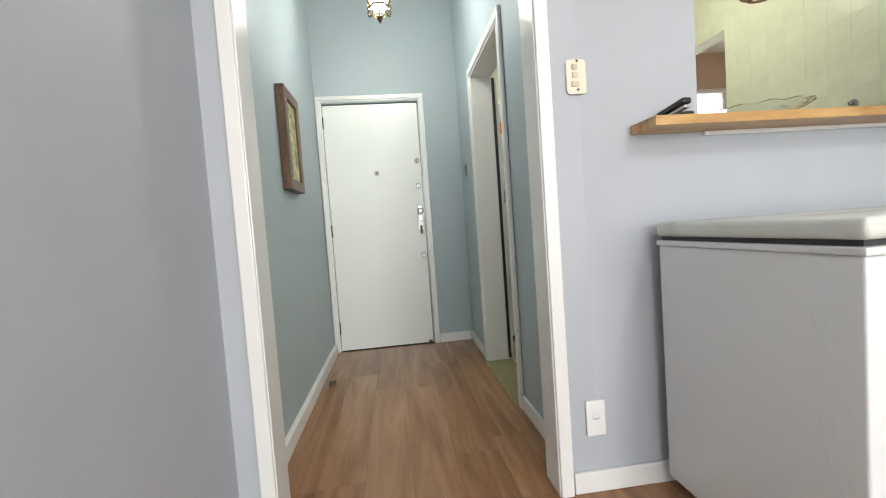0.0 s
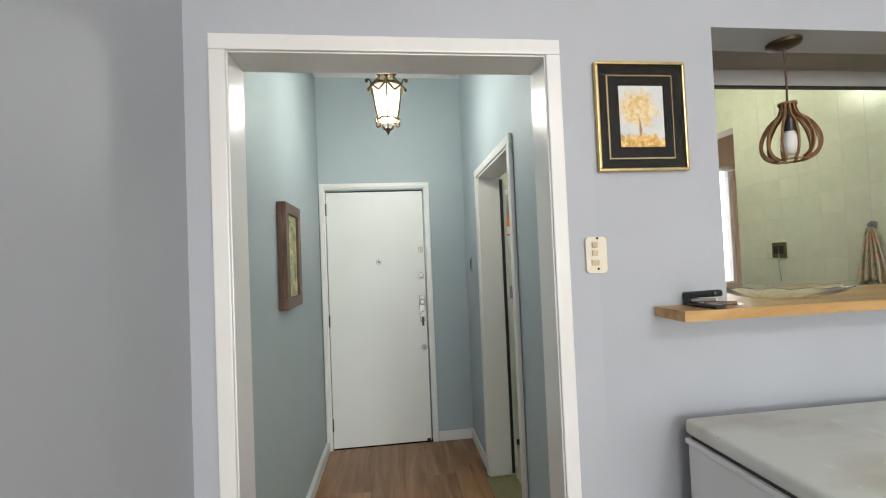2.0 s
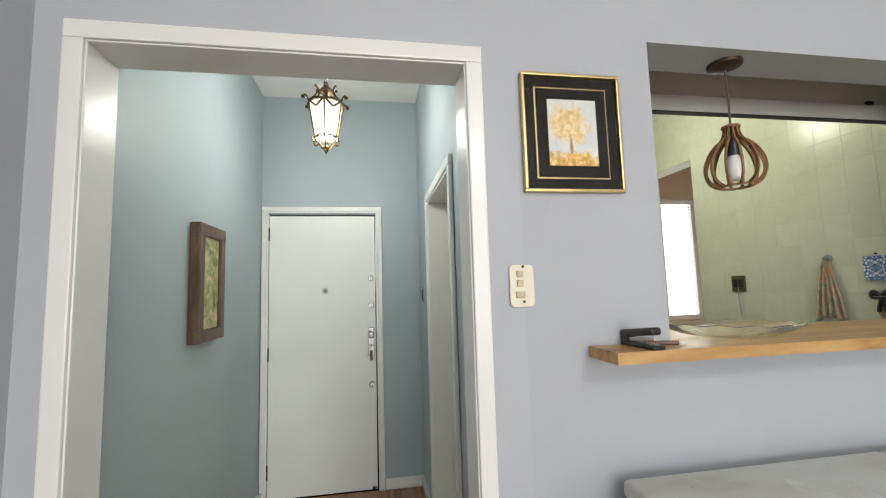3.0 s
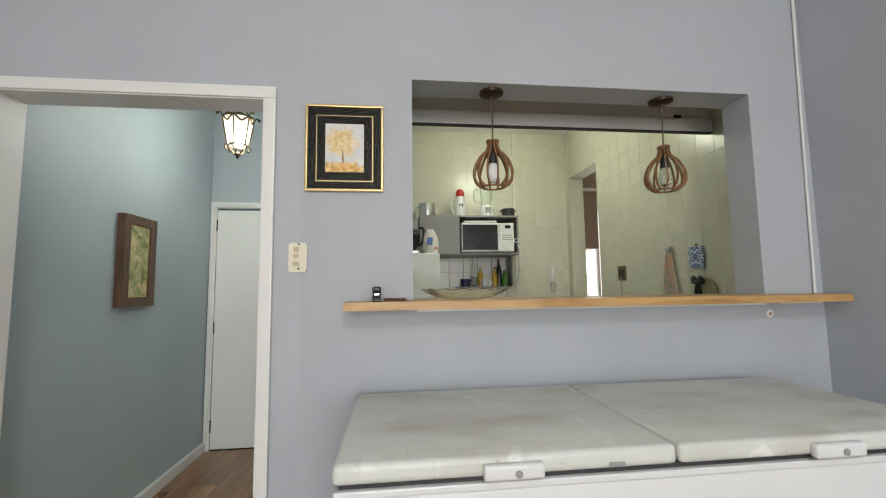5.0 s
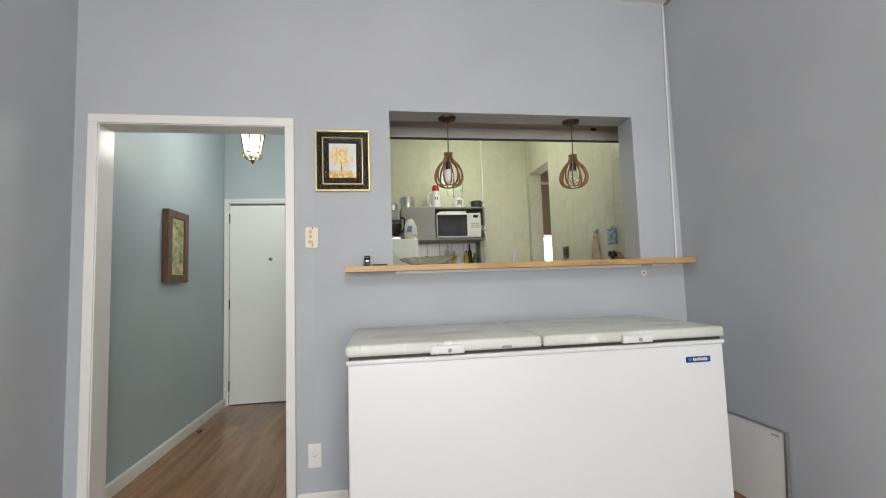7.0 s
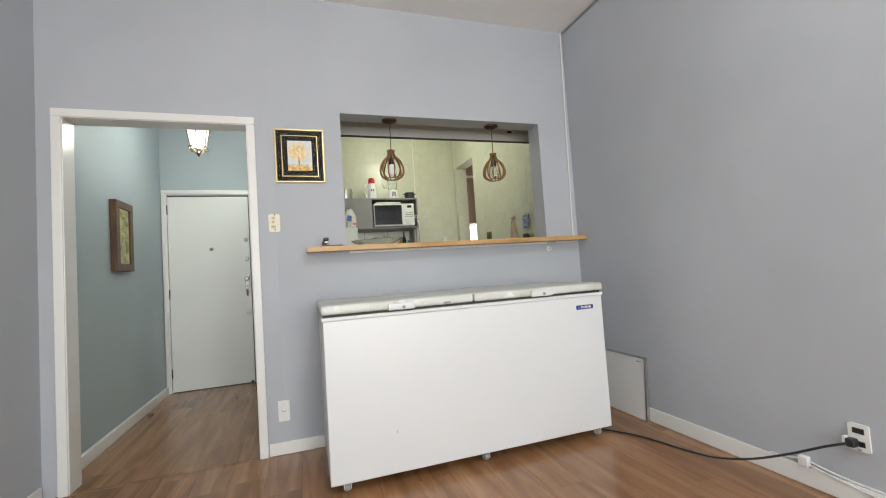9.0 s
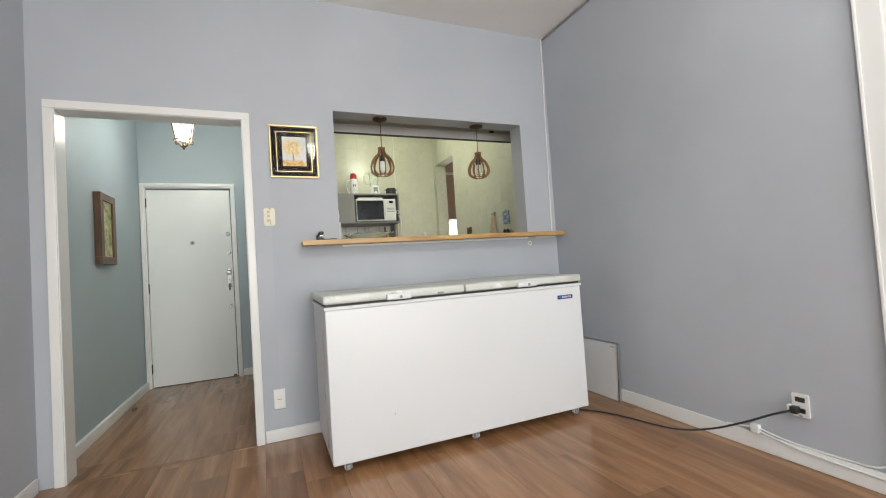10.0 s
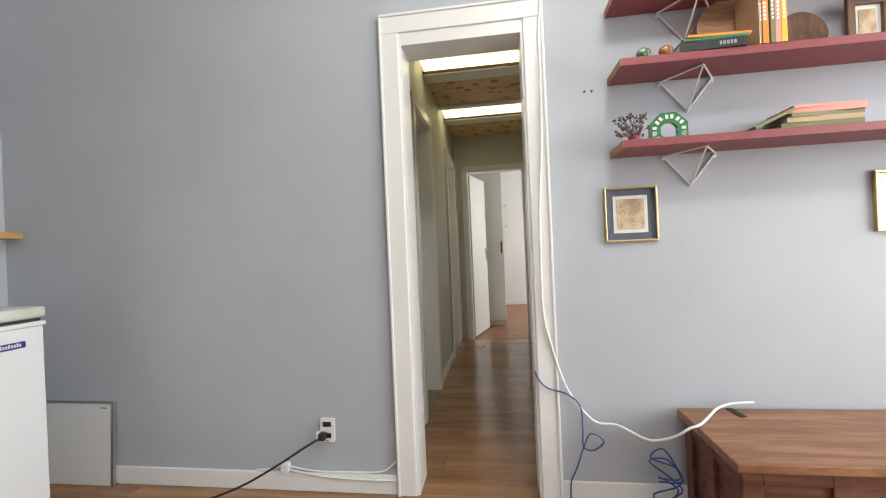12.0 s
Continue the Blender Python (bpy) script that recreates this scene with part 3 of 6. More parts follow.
def casing_x(name, y0, y1, ztop, face, w, inner, depth, label, out=-1, head=0.0):
    """The same on a wall that runs along y."""
    t = thing(name, (face, (y0 + y1) / 2, 0), label, "door frame", kind="structure")
    a, b = sorted((face + out * 0.022, face + out * 0.002))
    part("left_casing", box(a, b, y0, y0 + w, 0, ztop - w, 0.005), M["trim"], t)
    part("right_casing", box(a, b, y1 - w, y1, 0, ztop - w, 0.005), M["trim"], t)
    part("head_casing", box(a, b, y0, y1, ztop - w, ztop, 0.005), M["trim"], t)
    la, lb = sorted((face + out * 0.012, face - out * depth))
    i = inner
    part("left_lining", box(la, lb, y0 + w - 0.012, y0 + w + i, 0, ztop - w - i - head, 0.003), M["trim"], t)
    part("right_lining", box(la, lb, y1 - w - i, y1 - w + 0.012, 0, ztop - w - i - head, 0.003), M["trim"], t)
    part("head_lining", box(la, lb, y0 + w - 0.012, y1 - w + 0.012, ztop - w - i - head, ztop - w + 0.012, 0.003), M["trim"], t)
    return t


casing_y("door_frame_hall", -1.072, -0.004, 2.174, 0.0, 0.048, 0.004, 0.122, "wide white gloss doorway frame between living room and hall")
cf = casing_x("door_frame_corridor", -2.842, -2.106, 2.204, XR, 0.088, 0.012, 0.155, "white moulded doorway frame to the corridor", head=0.045)
part("moulding", box(XR - 0.030, XR - 0.0225, -2.118, -2.106, 0, 2.19, 0.003), M["trim"], cf)
part("moulding", box(XR - 0.030, XR - 0.0225, -2.842, -2.830, 0, 2.19, 0.003), M["trim"], cf)
part("moulding", box(XR - 0.030, XR - 0.0225, -2.842, -2.106, 2.191, 2.203, 0.003), M["trim"], cf)
casing_y("door_frame_entry", -1.142, -0.250, 2.140, YH, 0.034, 0.012, 0.10, "narrow white frame of the entry door")
casing_x("door_frame_kitchen", 0.704, 1.600, 2.098, XH, 0.048, 0.012, 0.143, "white frame of the kitchen doorway, no door closed in it")
for x0, x1 in ((3.19, 3.91), (4.81, 5.545)):
    casing_y("door_frame_side", x0, x1, 2.155, CN, 0.070, 0.010, 0.13, "white frame of a deep-set corridor side door")
casing_x("door_frame_bedroom", -2.962, -2.168, 2.112, CE, 0.060, 0.010, 0.125, "white frame of the bedroom doorway")


def baseboard(name, x0, x1, y0, y1, h=0.078):
    b = box(x0, x1, y0, y1, 0.001, h, 0.004)
    return structure(name, b, M["trim"], "low white painted baseboard", "baseboard")


baseboard("baseboard_north", 0.002, XR - 0.017, -0.015, -0.001)
baseboard("baseboard_west", XL + 0.001, XL + 0.015, YB, -0.03)
baseboard("baseboard_east", XR - 0.016, XR - 0.001, -2.104, -0.017, 0.088)
baseboard("baseboard_east_far", XR - 0.016, XR - 0.001, YB, -2.844, 0.088)
baseboard("baseboard_hall_west", XL + 0.001, XL + 0.030, 0.13, YH - 0.03)
baseboard("baseboard_hall_end", -0.246, XH - 0.017, YH - 0.015, YH - 0.001)
baseboard("baseboard_hall_east_near", XH - 0.015, XH - 0.001, 0.13, 0.702)
baseboard("baseboard_hall_east_far", XH - 0.015, XH - 0.001, 1.602, YH - 0.001)
baseboard("baseboard_corridor_north_near", XR + 0.16, 3.188, CN - 0.015, CN - 0.001)
baseboard("baseboard_corridor_north", 3.912, 4.808, CN - 0.015, CN - 0.001)
baseboard("baseboard_corridor_south", XR + 0.16, CE - 0.03, CS + 0.001, CS + 0.015)
baseboard("baseboard_bedroom", 8.665, 8.679, -4.9, -1.0)

structure("panel_corridor", box(XR + 0.157, 3.182, CN - 0.006, CN - 0.0005, 0.08, 2.46), M["trim"], "white painted wall panel beside the corridor doorway", "panel")

for x0, x1 in ((3.26, 3.84), (4.875, 5.475)):
    structure("floor_side_door", box(x0, x1, CN + 0.0005, CN + 0.16, -0.10, -0.001), M["threshold"], "dark sill under the corridor side door", "floor")

# thresholds
structure("threshold_kitchen", box(0.01, 0.21, 0.767, 1.538, -0.02, 0.004, 0.002), M["threshold"], "olive stone sill of the kitchen doorway", "threshold")
structure("threshold_hall", box(-1.018, -0.07, -0.02, 0.012, 0.0, 0.004, 0.0015), M["plank"], "thin brown wooden joint strip in the hall doorway", "threshold")


# ---- doors ----
def hinge(at, parent, axis="y"):
    x, y, z = at
    part("hinge", tube([(x, y, z - 0.05), (x, y, z + 0.05)], 0.008, 8, steps=0), M["dark_metal"], parent, "dark metal hinge")


d1 = thing("door_1", (-0.69, YH, 0), "closed white flush entry door with chrome locks and peephole", "door", kind="structure")
part("leaf", box(-1.092, -0.306, YH + 0.004, YH + 0.040, 0.008, 2.070, 0.003), M["door"], d1)
# black sheet behind the leaf stands in for the shade in its gap
part("gap", box(-1.096, -0.302, YH + 0.03, YH + 0.05, 0.004, 2.082), M["black"], d1)
for z in (1.93, 1.03, 0.20):
    hinge((-1.096, YH - 0.002, z), d1)
part("peephole", disc_on("y", (-0.684, YH + 0.004, 1.491), 0.021, -0.012, bevel=0.004), M["chrome"], d1)
part("peephole_lens", disc_on("y", (-0.684, YH - 0.0085, 1.491), 0.009, -0.003), M["black"], d1)
for z in (1.580, 1.369, 0.773):
    lk = part("lock", disc_on("y", (-0.338, YH + 0.004, z), 0.022, -0.014, bevel=0.005), M["chrome"], d1, "round chrome lock")
    part("keyhole", box(-0.341, -0.335, YH - 0.0125, YH - 0.0100, z - 0.010, z + 0.006), M["black"], lk)
pl = part("handle_plate", box(-0.364, -0.318, YH - 0.006, YH + 0.004, 0.985, 1.20, 0.004), M["chrome"], d1)
part("knob", turned(lathe([(0, 0), (0.012, 0.0), (0.012, 0.03), (0.024, 0.036), (0.026, 0.050), (0.018, 0.060), (0, 0.062)], seg=18),
            Matrix.Translation((-0.341, YH - 0.006, 1.15)) @ Matrix.Rotation(radians(90), 4, "X")), M["chrome"], pl, smooth=True)
part("keyhole", box(-0.346, -0.336, YH - 0.009, YH - 0.0065, 1.045, 1.075), M["black"], pl)
ky = thing("key_bunch", (-0.341, YH - 0.02, 1.0), "small bunch of keys hanging in the entry door lock", "keys")
part("key", boxes([(-0.345, -0.337, YH - 0.034, YH - 0.0095, 1.056, 1.064), (-0.352, -0.330, YH - 0.036, YH - 0.033, 1.03, 1.062)], 0.001), M["chrome"], ky)
part("key", boxes([(-0.350, -0.332, YH - 0.032, YH - 0.029, 0.955, 1.03)], 0.001), M["dark_metal"], ky)
part("bottom_bolt", box(-0.345, -0.315, YH - 0.014, YH + 0.004, 0.012, 0.030, 0.004), M["dark_metal"], d1)

d2 = thing("door_2", (0.22, 1.9, 0), "white kitchen door folded fully open with a black edge seal", "door", kind="structure")
part("leaf", box(0.212, 0.245, 1.600, 2.36, 0.012, 2.03, 0.003), M["door"], d2)
part("edge_seal", box(0.1895, 0.209, 1.538, 1.566, 0.012, 2.03, 0.002), M["black"], d2)
part("lock", box(0.246, 0.256, 1.66, 1.72, 0.98, 1.10, 0.003), M["grey_plastic"], d2)
part("poster", box(0.2455, 0.2475, 1.63, 1.80, 1.62, 1.86), M["orange"], d2, "small orange paper stuck on the door")
for z in (0.3, 1.9):
    hinge((0.204, 1.575, z), d2)

for nm, x0, x1 in (("door_3", 3.272, 3.828), ("door_5", 4.887, 5.463)):
    d3 = thing(nm, ((x0 + x1) / 2, CN + 0.15, 0), "closed white side door in the corridor with dark hinges", "door", kind="structure")
    part("leaf", box(x0, x1, CN + 0.134, CN + 0.168, 0.01, 2.066, 0.003), M["door"], d3)
    for z in (1.94, 1.09, 0.22):
        part("hinge", box(x1 - 0.034, x1 - 0.006, CN + 0.112, CN + 0.1335, z - 0.05, z + 0.05, 0.003), M["dark_metal"], d3, "dark metal hinge")

d4 = thing("door_4", (5.75, -2.215, 0), "white bedroom door standing open into the room", "door", kind="structure")
lm = Matrix.Translation((5.768, -2.238, 0)) @ Matrix.Rotation(radians(-14), 4, "Z")
part("leaf", turned(box(0, 0.64, -0.0175, 0.0175, 0.01, 2.035, 0.003), lm), M["door"], d4)
part("handle", turned(tube([(0.585, -0.018, 1.05), (0.585, -0.06, 1.05), (0.52, -0.065, 1.05), (0.47, -0.065, 1.05)], 0.009, 8), lm), M["chrome"], d4)
part("lock_plate", turned(box(0.565, 0.605, -0.024, -0.018, 0.95, 1.11, 0.003), lm), M["chrome"], d4)

# ---- corridor ceiling panels ----
cp = thing("ceiling_panels", (4.2, -2.47, 2.46), "corridor ceiling grid of white battens, knotty pine boards and lit panels", "ceiling", kind="structure")
part("near_board", box(XR + 0.152, 3.218, CS + 0.002, CN - 0.002, 2.47, 2.49), M["ceiling"], cp)
for x0, x1 in ((3.22, 3.39), (3.70, 3.86), (4.442, 4.53), (4.88, 5.04)):
    part("batten", box(x0, x1, CS + 0.002, CN - 0.002, 2.455, 2.53, 0.004), M["trim"], cp)
for x0, x1 in ((3.862, 4.440), (5.042, 5.63)):
    part("board", box(x0, x1, CS + 0.004, CN - 0.004, 2.475, 2.495), M["pine_spots"], cp, "knotty pine board")
M["light_panel"] = glow("lit_yellowish_diffuser", (1.0, 0.90, 0.50), 2.1)
for x0, x1 in ((3.392, 3.698), (4.532, 4.878)):
    part("diffuser", box(x0, x1, CS + 0.02, CN - 0.02, 2.482, 2.490), M["light_panel"], cp, "lit yellowish diffuser panel")
    part("lip", box(x1 - 0.012, x1 - 0.001, CS + 0.004, CN - 0.004, 2.466, 2.481), M["dark_metal"], cp)

# ---- chest freezer ----
fz = thing("chest_freezer", (1.196, -0.37, 0), "long white chest freezer with two worn lids on small castors", "freezer")
FX0, FX1, FY0, FY1 = 0.335, 2.046, -0.700, -0.055
part("body", box(FX0, FX1, FY0, FY1, 0.055, 0.878, 0.008, 3), M["freezer"], fz, smooth=True)
part("rim", box(FX0 - 0.006, FX1 + 0.006, FY0 - 0.006, FY1 + 0.004, 0.8785, 0.896, 0.004), M["freezer"], fz)
part("gasket", box(FX0 + 0.006, FX1 - 0.006, FY0 + 0.008, FY1 - 0.01, 0.8965, 0.909), M["gasket"], fz)
for a, b, h0 in ((FX0 - 0.008, 1.165, 0.672), (1.172, FX1 + 0.008, 1.532)):
    lid = part("lid", box(a, b, FY0 - 0.010, FY1 + 0.002, 0.9095, 0.957, 0.016, 3), M["freezer_lid"], fz, "scuffed white lid", smooth=True)
    hd = part("handle", box(h0, h0 + 0.146, FY0 - 0.030, FY0 - 0.006, 0.906, 0.942, 0.009, 3), M["freezer"], lid, smooth=True)
    part("lock", disc_on("y", (h0 + 0.082, FY0 - 0.030, 0.921), 0.009, -0.003), M["grey_plastic"], hd)
part("tag", box(0.985, 1.025, FY0 - 0.013, FY0 - 0.010, 0.915, 0.926), M["grey_plastic"], fz)
bd = part("badge", box(1.852, 1.974, FY0 - 0.004, FY0 + 0.001, 0.799, 0.825, 0.0015), M["blue_label"], fz, "dark blue badge with white bars")
part("bars", boxes([(1.884 + 0.0095 * k, 1.890 + 0.0095 * k, FY0 - 0.0055, FY0 - 0.0042, 0.806, 0.818 if k % 3 else 0.821) for k in range(8)]), M["paper"], bd)
part("ring", disc_on("y", (1.868, FY0 - 0.0042, 0.812), 0.007, -0.001), plain("light_blue", (0.05, 0.25, 0.6), 0.4), bd)
for x in (0.42, 1.20, 1.97):
    for y in (FY0 + 0.05, FY1 - 0.06):
        c = part("castor", boxes([(x - 0.018, x + 0.018, y - 0.02, y + 0.02, 0.045, 0.0545), (x - 0.020, x - 0.016, y - 0.012, y + 0.012, 0.012, 0.045), (x + 0.016, x + 0.020, y - 0.012, y + 0.012, 0.012, 0.045)], 0.001), M["white_plastic"], fz)
        part("wheel", disc_on("x", (x - 0.013, y, 0.022), 0.022, 0.026, bevel=0.004), M["grey_plastic"], c)
part("compressor_tray", box(1.22, 1.34, FY0 + 0.10, FY0 + 0.25, 0.028, 0.054, 0.006), M["grey_plastic"], fz)
part("scratch", box(0.684, 0.687, FY0 - 0.0008, FY0 + 0.001, 0.262, 0.275), M["grey_plastic"], fz)


def film_sheet():
    bm = bmesh.new()
    rng = random.Random(4)
    rows, cols = 22, 8
    g = [[bm.verts.new((FX0 - 0.004 - 0.012 * rng.random(), FY0 + 0.02 + j * 0.012 + rng.uniform(-.003, .003), 0.10 + i * 0.032)) for j in range(cols)] for i in range(rows)]
    for i in range(rows - 1):
        for j in range(cols - 1):
            bm.faces.new((g[i][j], g[i][j + 1], g[i + 1][j + 1], g[i + 1][j]))
    return bm


f = part("plastic_film", film_sheet(), M["pane"], fz, "crinkled clear plastic film")
f.visible_shadow = False

# ---- serving shelf ----
sh = thing("serving_shelf", (1.34, 0, 1.272), "thick varnished pine shelf through the serving hatch", "shelf")
bmS = boxes([(0.284, 2.400, -0.146, -0.002, 1.272, 1.303), (0.549, 2.124, -0.002, 0.27, 1.273, 1.303)])
part("board", bmS, M["shelf_wood"], sh)
part("batten", box(0.56, 2.12, -0.016, -0.001, 1.257, 1.2715, 0.002), M["trim"], sh, "thin white batten under the board")


# ---- pictures ----
def framed(name, at, w, h, along, out, fw, depth, fmat, mats, label, glazed=True, back=0.004):
    """A framed picture on a wall. at: its lower corner on the wall; along: the wall's axis; out: sign away from the wall.
    mats: (inset, material, thickness) from the frame inwards."""
    t = thing(name, at, label, "picture")
    x, y, z = at

    def slab(u0, u1, z0, z1, d0, d1, bev=0.0):
        a, b = sorted((out * d0, out * d1))
        if along == "x":
            return box(x + u0, x + u1, y + a, y + b, z + z0, z + z1, bev)
        return box(x + a, x + b, y + u0, y + u1, z + z0, z + z1, bev)

    fr = part("frame", slab(0, w, 0, fw, 0.002, depth, 0.003), fmat, t)
    part("rail", slab(0, w, h - fw, h, 0.002, depth, 0.003), fmat, fr)
    part("stile", slab(0, fw, fw, h - fw, 0.002, depth, 0.003), fmat, fr)
    part("stile", slab(w - fw, w, fw, h - fw, 0.002, depth, 0.003), fmat, fr)
    d = back
    for nm, inset, mat in mats:
        bm = slab(inset, w - inset, inset, h - inset, d, d + 0.002)
        part(nm, bm, mat, t)
        d += 0.0025
    if glazed:
        g = part("glass", slab(fw, w - fw, fw, h - fw, depth - 0.006, depth - 0.004), M["pane"], t)
        g.visible_shadow = False
    return t


framed("landscape_picture", (0.112, 0, 1.747), 0.314, 0.362, "x", -1, 0.010, 0.020, M["gold"],
       [("mat", 0.008, M["mat_black"]), ("fillet", 0.042, M["gold"]), ("inner_mat", 0.046, M["mat_black"]), ("painting", 0.080, M["landscape"])],
       "autumn tree landscape in a black mat and thin gilt frame")
hpic = framed("flower_picture", (XL, 0.925, 1.262), 0.330, 0.558, "y", 1, 0.058, 0.050, M["frame_wood"],
              [("backing", 0.02, M["mat_black"]), ("fillet", 0.054, M["gold"]), ("painting", 0.066, M["floral"])],
              "green flower painting in a heavy brown wooden frame", False, 0.030)
framed("engraving_picture", (XR, -3.278, 1.118), 0.215, 0.234, "y", -1, 0.009, 0.020, M["gold"],
       [("mat", 0.008, M["mat_blue"]), ("inner_mat", 0.038, M["paper"]), ("print", 0.052, M["engraving"])],
       "small beige engraving in a slate mat and gilt frame")
framed("white_print", (XR, -4.300, 1.116), 0.215, 0.243, "y", -1, 0.011, 0.020, M["gold"],
       [("mat", 0.010, M["paper"]), ("print", 0.055, M["engraving"])], "small print in a white mat and gilt frame")

# ---- switch and sockets ----
def rounded_plate(x0, x1, y0, y1, z0, z1, axis, r):
    """A flat plate with round corners; axis: the one it is thin along (0 for x, 1 for y)."""
    bm = box(x0, x1, y0, y1, z0, z1)
    es = [e for e in bm.edges if abs((e.verts[0].co - e.verts[1].co)[axis]) > 1e-4]
    bmesh.ops.bevel(bm, geom=es, offset=r, segments=5, affect="EDGES", profile=0.5)
    return bm


sw = thing("light_switch", (0.09, 0, 1.48), "ivory triple light switch plate with two screws", "light switch")
part("plate", rounded_plate(0.055, 0.125, -0.010, -0.001, 1.421, 1.538, 1, 0.013), M["ivory"], sw)
for z, w in ((1.513, 0.018), (1.486, 0.018), (1.455, 0.026)):
    part("rocker", turned(box(-w / 2, w / 2, -0.005, 0.005, -0.009, 0.009, 0.002), Matrix.Translation((0.084, -0.011, z)) @ Matrix.Rotation(radians(8), 4, "X")), M["rocker"], sw)
for z in (1.533, 1.435):
    part("screw", disc_on("y", (0.094, -0.010, z), 0.004, -0.0015), M["dark_metal"], sw)

so = thing("wall_socket", (0.095, 0, 0.27), "white wall socket plate with three pin holes", "socket")
part("plate", box(0.059, 0.131, -0.010, -0.001, 0.206, 0.336, 0.004, 3), M["white_plastic"], so, smooth=True)
part("socket_well", turned(lathe([(0.020, 0), (0.020, 0.002), (0.016, 0.002), (0.016, 0)], seg=6, closed=True), Matrix.Translation((0.095, -0.0098, 0.271)) @ Matrix.Rotation(radians(90), 4, "X")), M["white_plastic"], so)
for dx, dz in ((-0.009, 0), (0, -0.003), (0.009, 0)):
    part("pin_hole", disc_on("y", (0.095 + dx, -0.0095, 0.271 + dz), 0.0025, -0.0015, 10), M["black"], so)

s2 = thing("double_socket", (XR, -1.757, 0.30), "white double wall socket with a black freezer plug", "socket")
part("plate", rounded_plate(XR - 0.010, XR - 0.001, -1.805, -1.734, 0.235, 0.347, 0, 0.007), M["white_plastic"], s2)
part("socket_face", box(XR - 0.014, XR - 0.0105, -1.790, -1.750, 0.308, 0.331, 0.002), M["black"], s2)
part("socket_face", box(XR - 0.014, XR - 0.0105, -1.790, -1.750, 0.255, 0.278, 0.002), M["black"], s2)
part("rocker", box(XR - 0.013, XR - 0.0105, -1.776, -1.762, 0.238, 0.245, 0.001), M["grey_plastic"], s2)

pc = thing("freezer_cable", (2.3, -1.2, 0), "black freezer power cable sagging from the wall socket to the floor", "cable")
part("plug", box(XR - 0.052, XR - 0.0145, -1.772, -1.740, 0.255, 0.289, 0.008, 3), M["black"], pc, smooth=True)
part("plug_collar", box(XR - 0.046, XR - 0.020, -1.739, -1.728, 0.255, 0.293, 0.003), M["white_plastic"], pc)
part("cord", tube([(2.372, -1.747, 0.268), (2.34, -1.68, 0.235), (2.31, -1.56, 0.165), (2.28, -1.40, 0.085), (2.26, -1.22, 0.025), (2.235, -1.05, 0.006), (2.19, -0.88, 0.006), (2.12, -0.72, 0.006), (1.95, -0.50, 0.006)], 0.0055, 8), M["black"], pc)

cj = thing("white_wall_cable", (XR, -1.9, 0.1), "pair of thin white cables with a junction along the baseboard", "cable")
part("junction", box(XR - 0.030, XR - 0.001, -1.575, -1.535, 0.090, 0.135, 0.005), M["white_plastic"], cj)
part("lead", tube([(XR - 0.012, -1.40, 0.094), (XR - 0.016, -1.47, 0.102), (XR - 0.014, -1.54, 0.118)], 0.004, 6), M["white_cable"], cj)
part("lead", tube([(XR - 0.014, -1.57, 0.118), (XR - 0.012, -1.70, 0.098), (XR - 0.010, -1.88, 0.096), (XR - 0.012, -2.03, 0.105), (XR - 0.010, -2.095, 0.150)], 0.004, 6), M["white_cable"], cj)
part("lead", tube([(XR - 0.020, -1.57, 0.104), (XR - 0.022, -1.75, 0.078), (XR - 0.022, -1.92, 0.070), (XR - 0.020, -2.09, 0.068)], 0.004, 6), M["white_cable"], cj)

# conduits in the corner and along the ceiling
cd = thing("corner_conduit", (2.40, -0.01, 1.31), "thin white cable conduit up the room corner and along the ceiling", "conduit")
part("riser", tube([(2.372, -0.009, 1.304), (2.388, -0.009, 2.2), (2.406, -0.009, 3.03)], 0.0055, 8), M["trim"], cd)
part("run", box(XR - 0.012, XR - 0.001, -2.6, -0.013, 3.018, 3.034, 0.003), M["cabinet_grey"], cd)
part("lower_run", box(2.20, 2.40, -0.012, -0.001, 1.259, 1.271, 0.002), M["trim"], cd)
rp = thing("round_outlet", (2.138, 0, 1.217), "small round white cable outlet under the shelf", "socket")
part("rosette", disc_on("y", (2.138, -0.001, 1.217), 0.020, -0.008, bevel=0.004), M["white_plastic"], rp)
part("hole", disc_on("y", (2.138, -0.009, 1.217), 0.008, -0.001), M["tan"], rp)

db = thing("door_bell_plate", (XH, 1.955, 1.44), "small dark bell plate on the hall wall", "bell plate")
part("plate", box(XH - 0.009, XH - 0.001, 1.918, 1.952, 1.385, 1.495, 0.003), M["grey_plastic"], db)
part("button", box(XH - 0.014, XH - 0.0092, 1.926, 1.944, 1.40, 1.48, 0.002), M["black"], db)
dst = thing("door_stop", (-1.05, 1.40, 0), "small brown wooden door stop on the hall floor", "door stop")
part("peg", lathe([(0, 0), (0.016, 0), (0.017, 0.022), (0.012, 0.030), (0, 0.031)], (-1.062, 1.40, 0.0005), 16), M["frame_wood"], dst, smooth=True)
part("rubber_tip", disc_on("x", (-1.046, 1.40, 0.018), 0.009, 0.006), M["black"], dst)

# panel leaning in the corner
lp = thing("leaning_panel", (2.39, -0.36, 0), "white framed board leaning upright against the wall", "board")
lt = Matrix.Translation((2.382, 0, 0)) @ Matrix.Rotation(radians(3.0), 4, "Y")
part("board", turned(box(0, 0.010, -0.628, -0.10, 0.002, 0.412, 0.002), lt), M["white_wall"], lp)
part("rim", turned(boxes([(-0.003, 0.016, -0.640, -0.6285, 0.001, 0.418), (-0.003, 0.016, -0.6285, -0.10, 0.4125, 0.420)], 0.001), lt), M["aluminium"], lp)
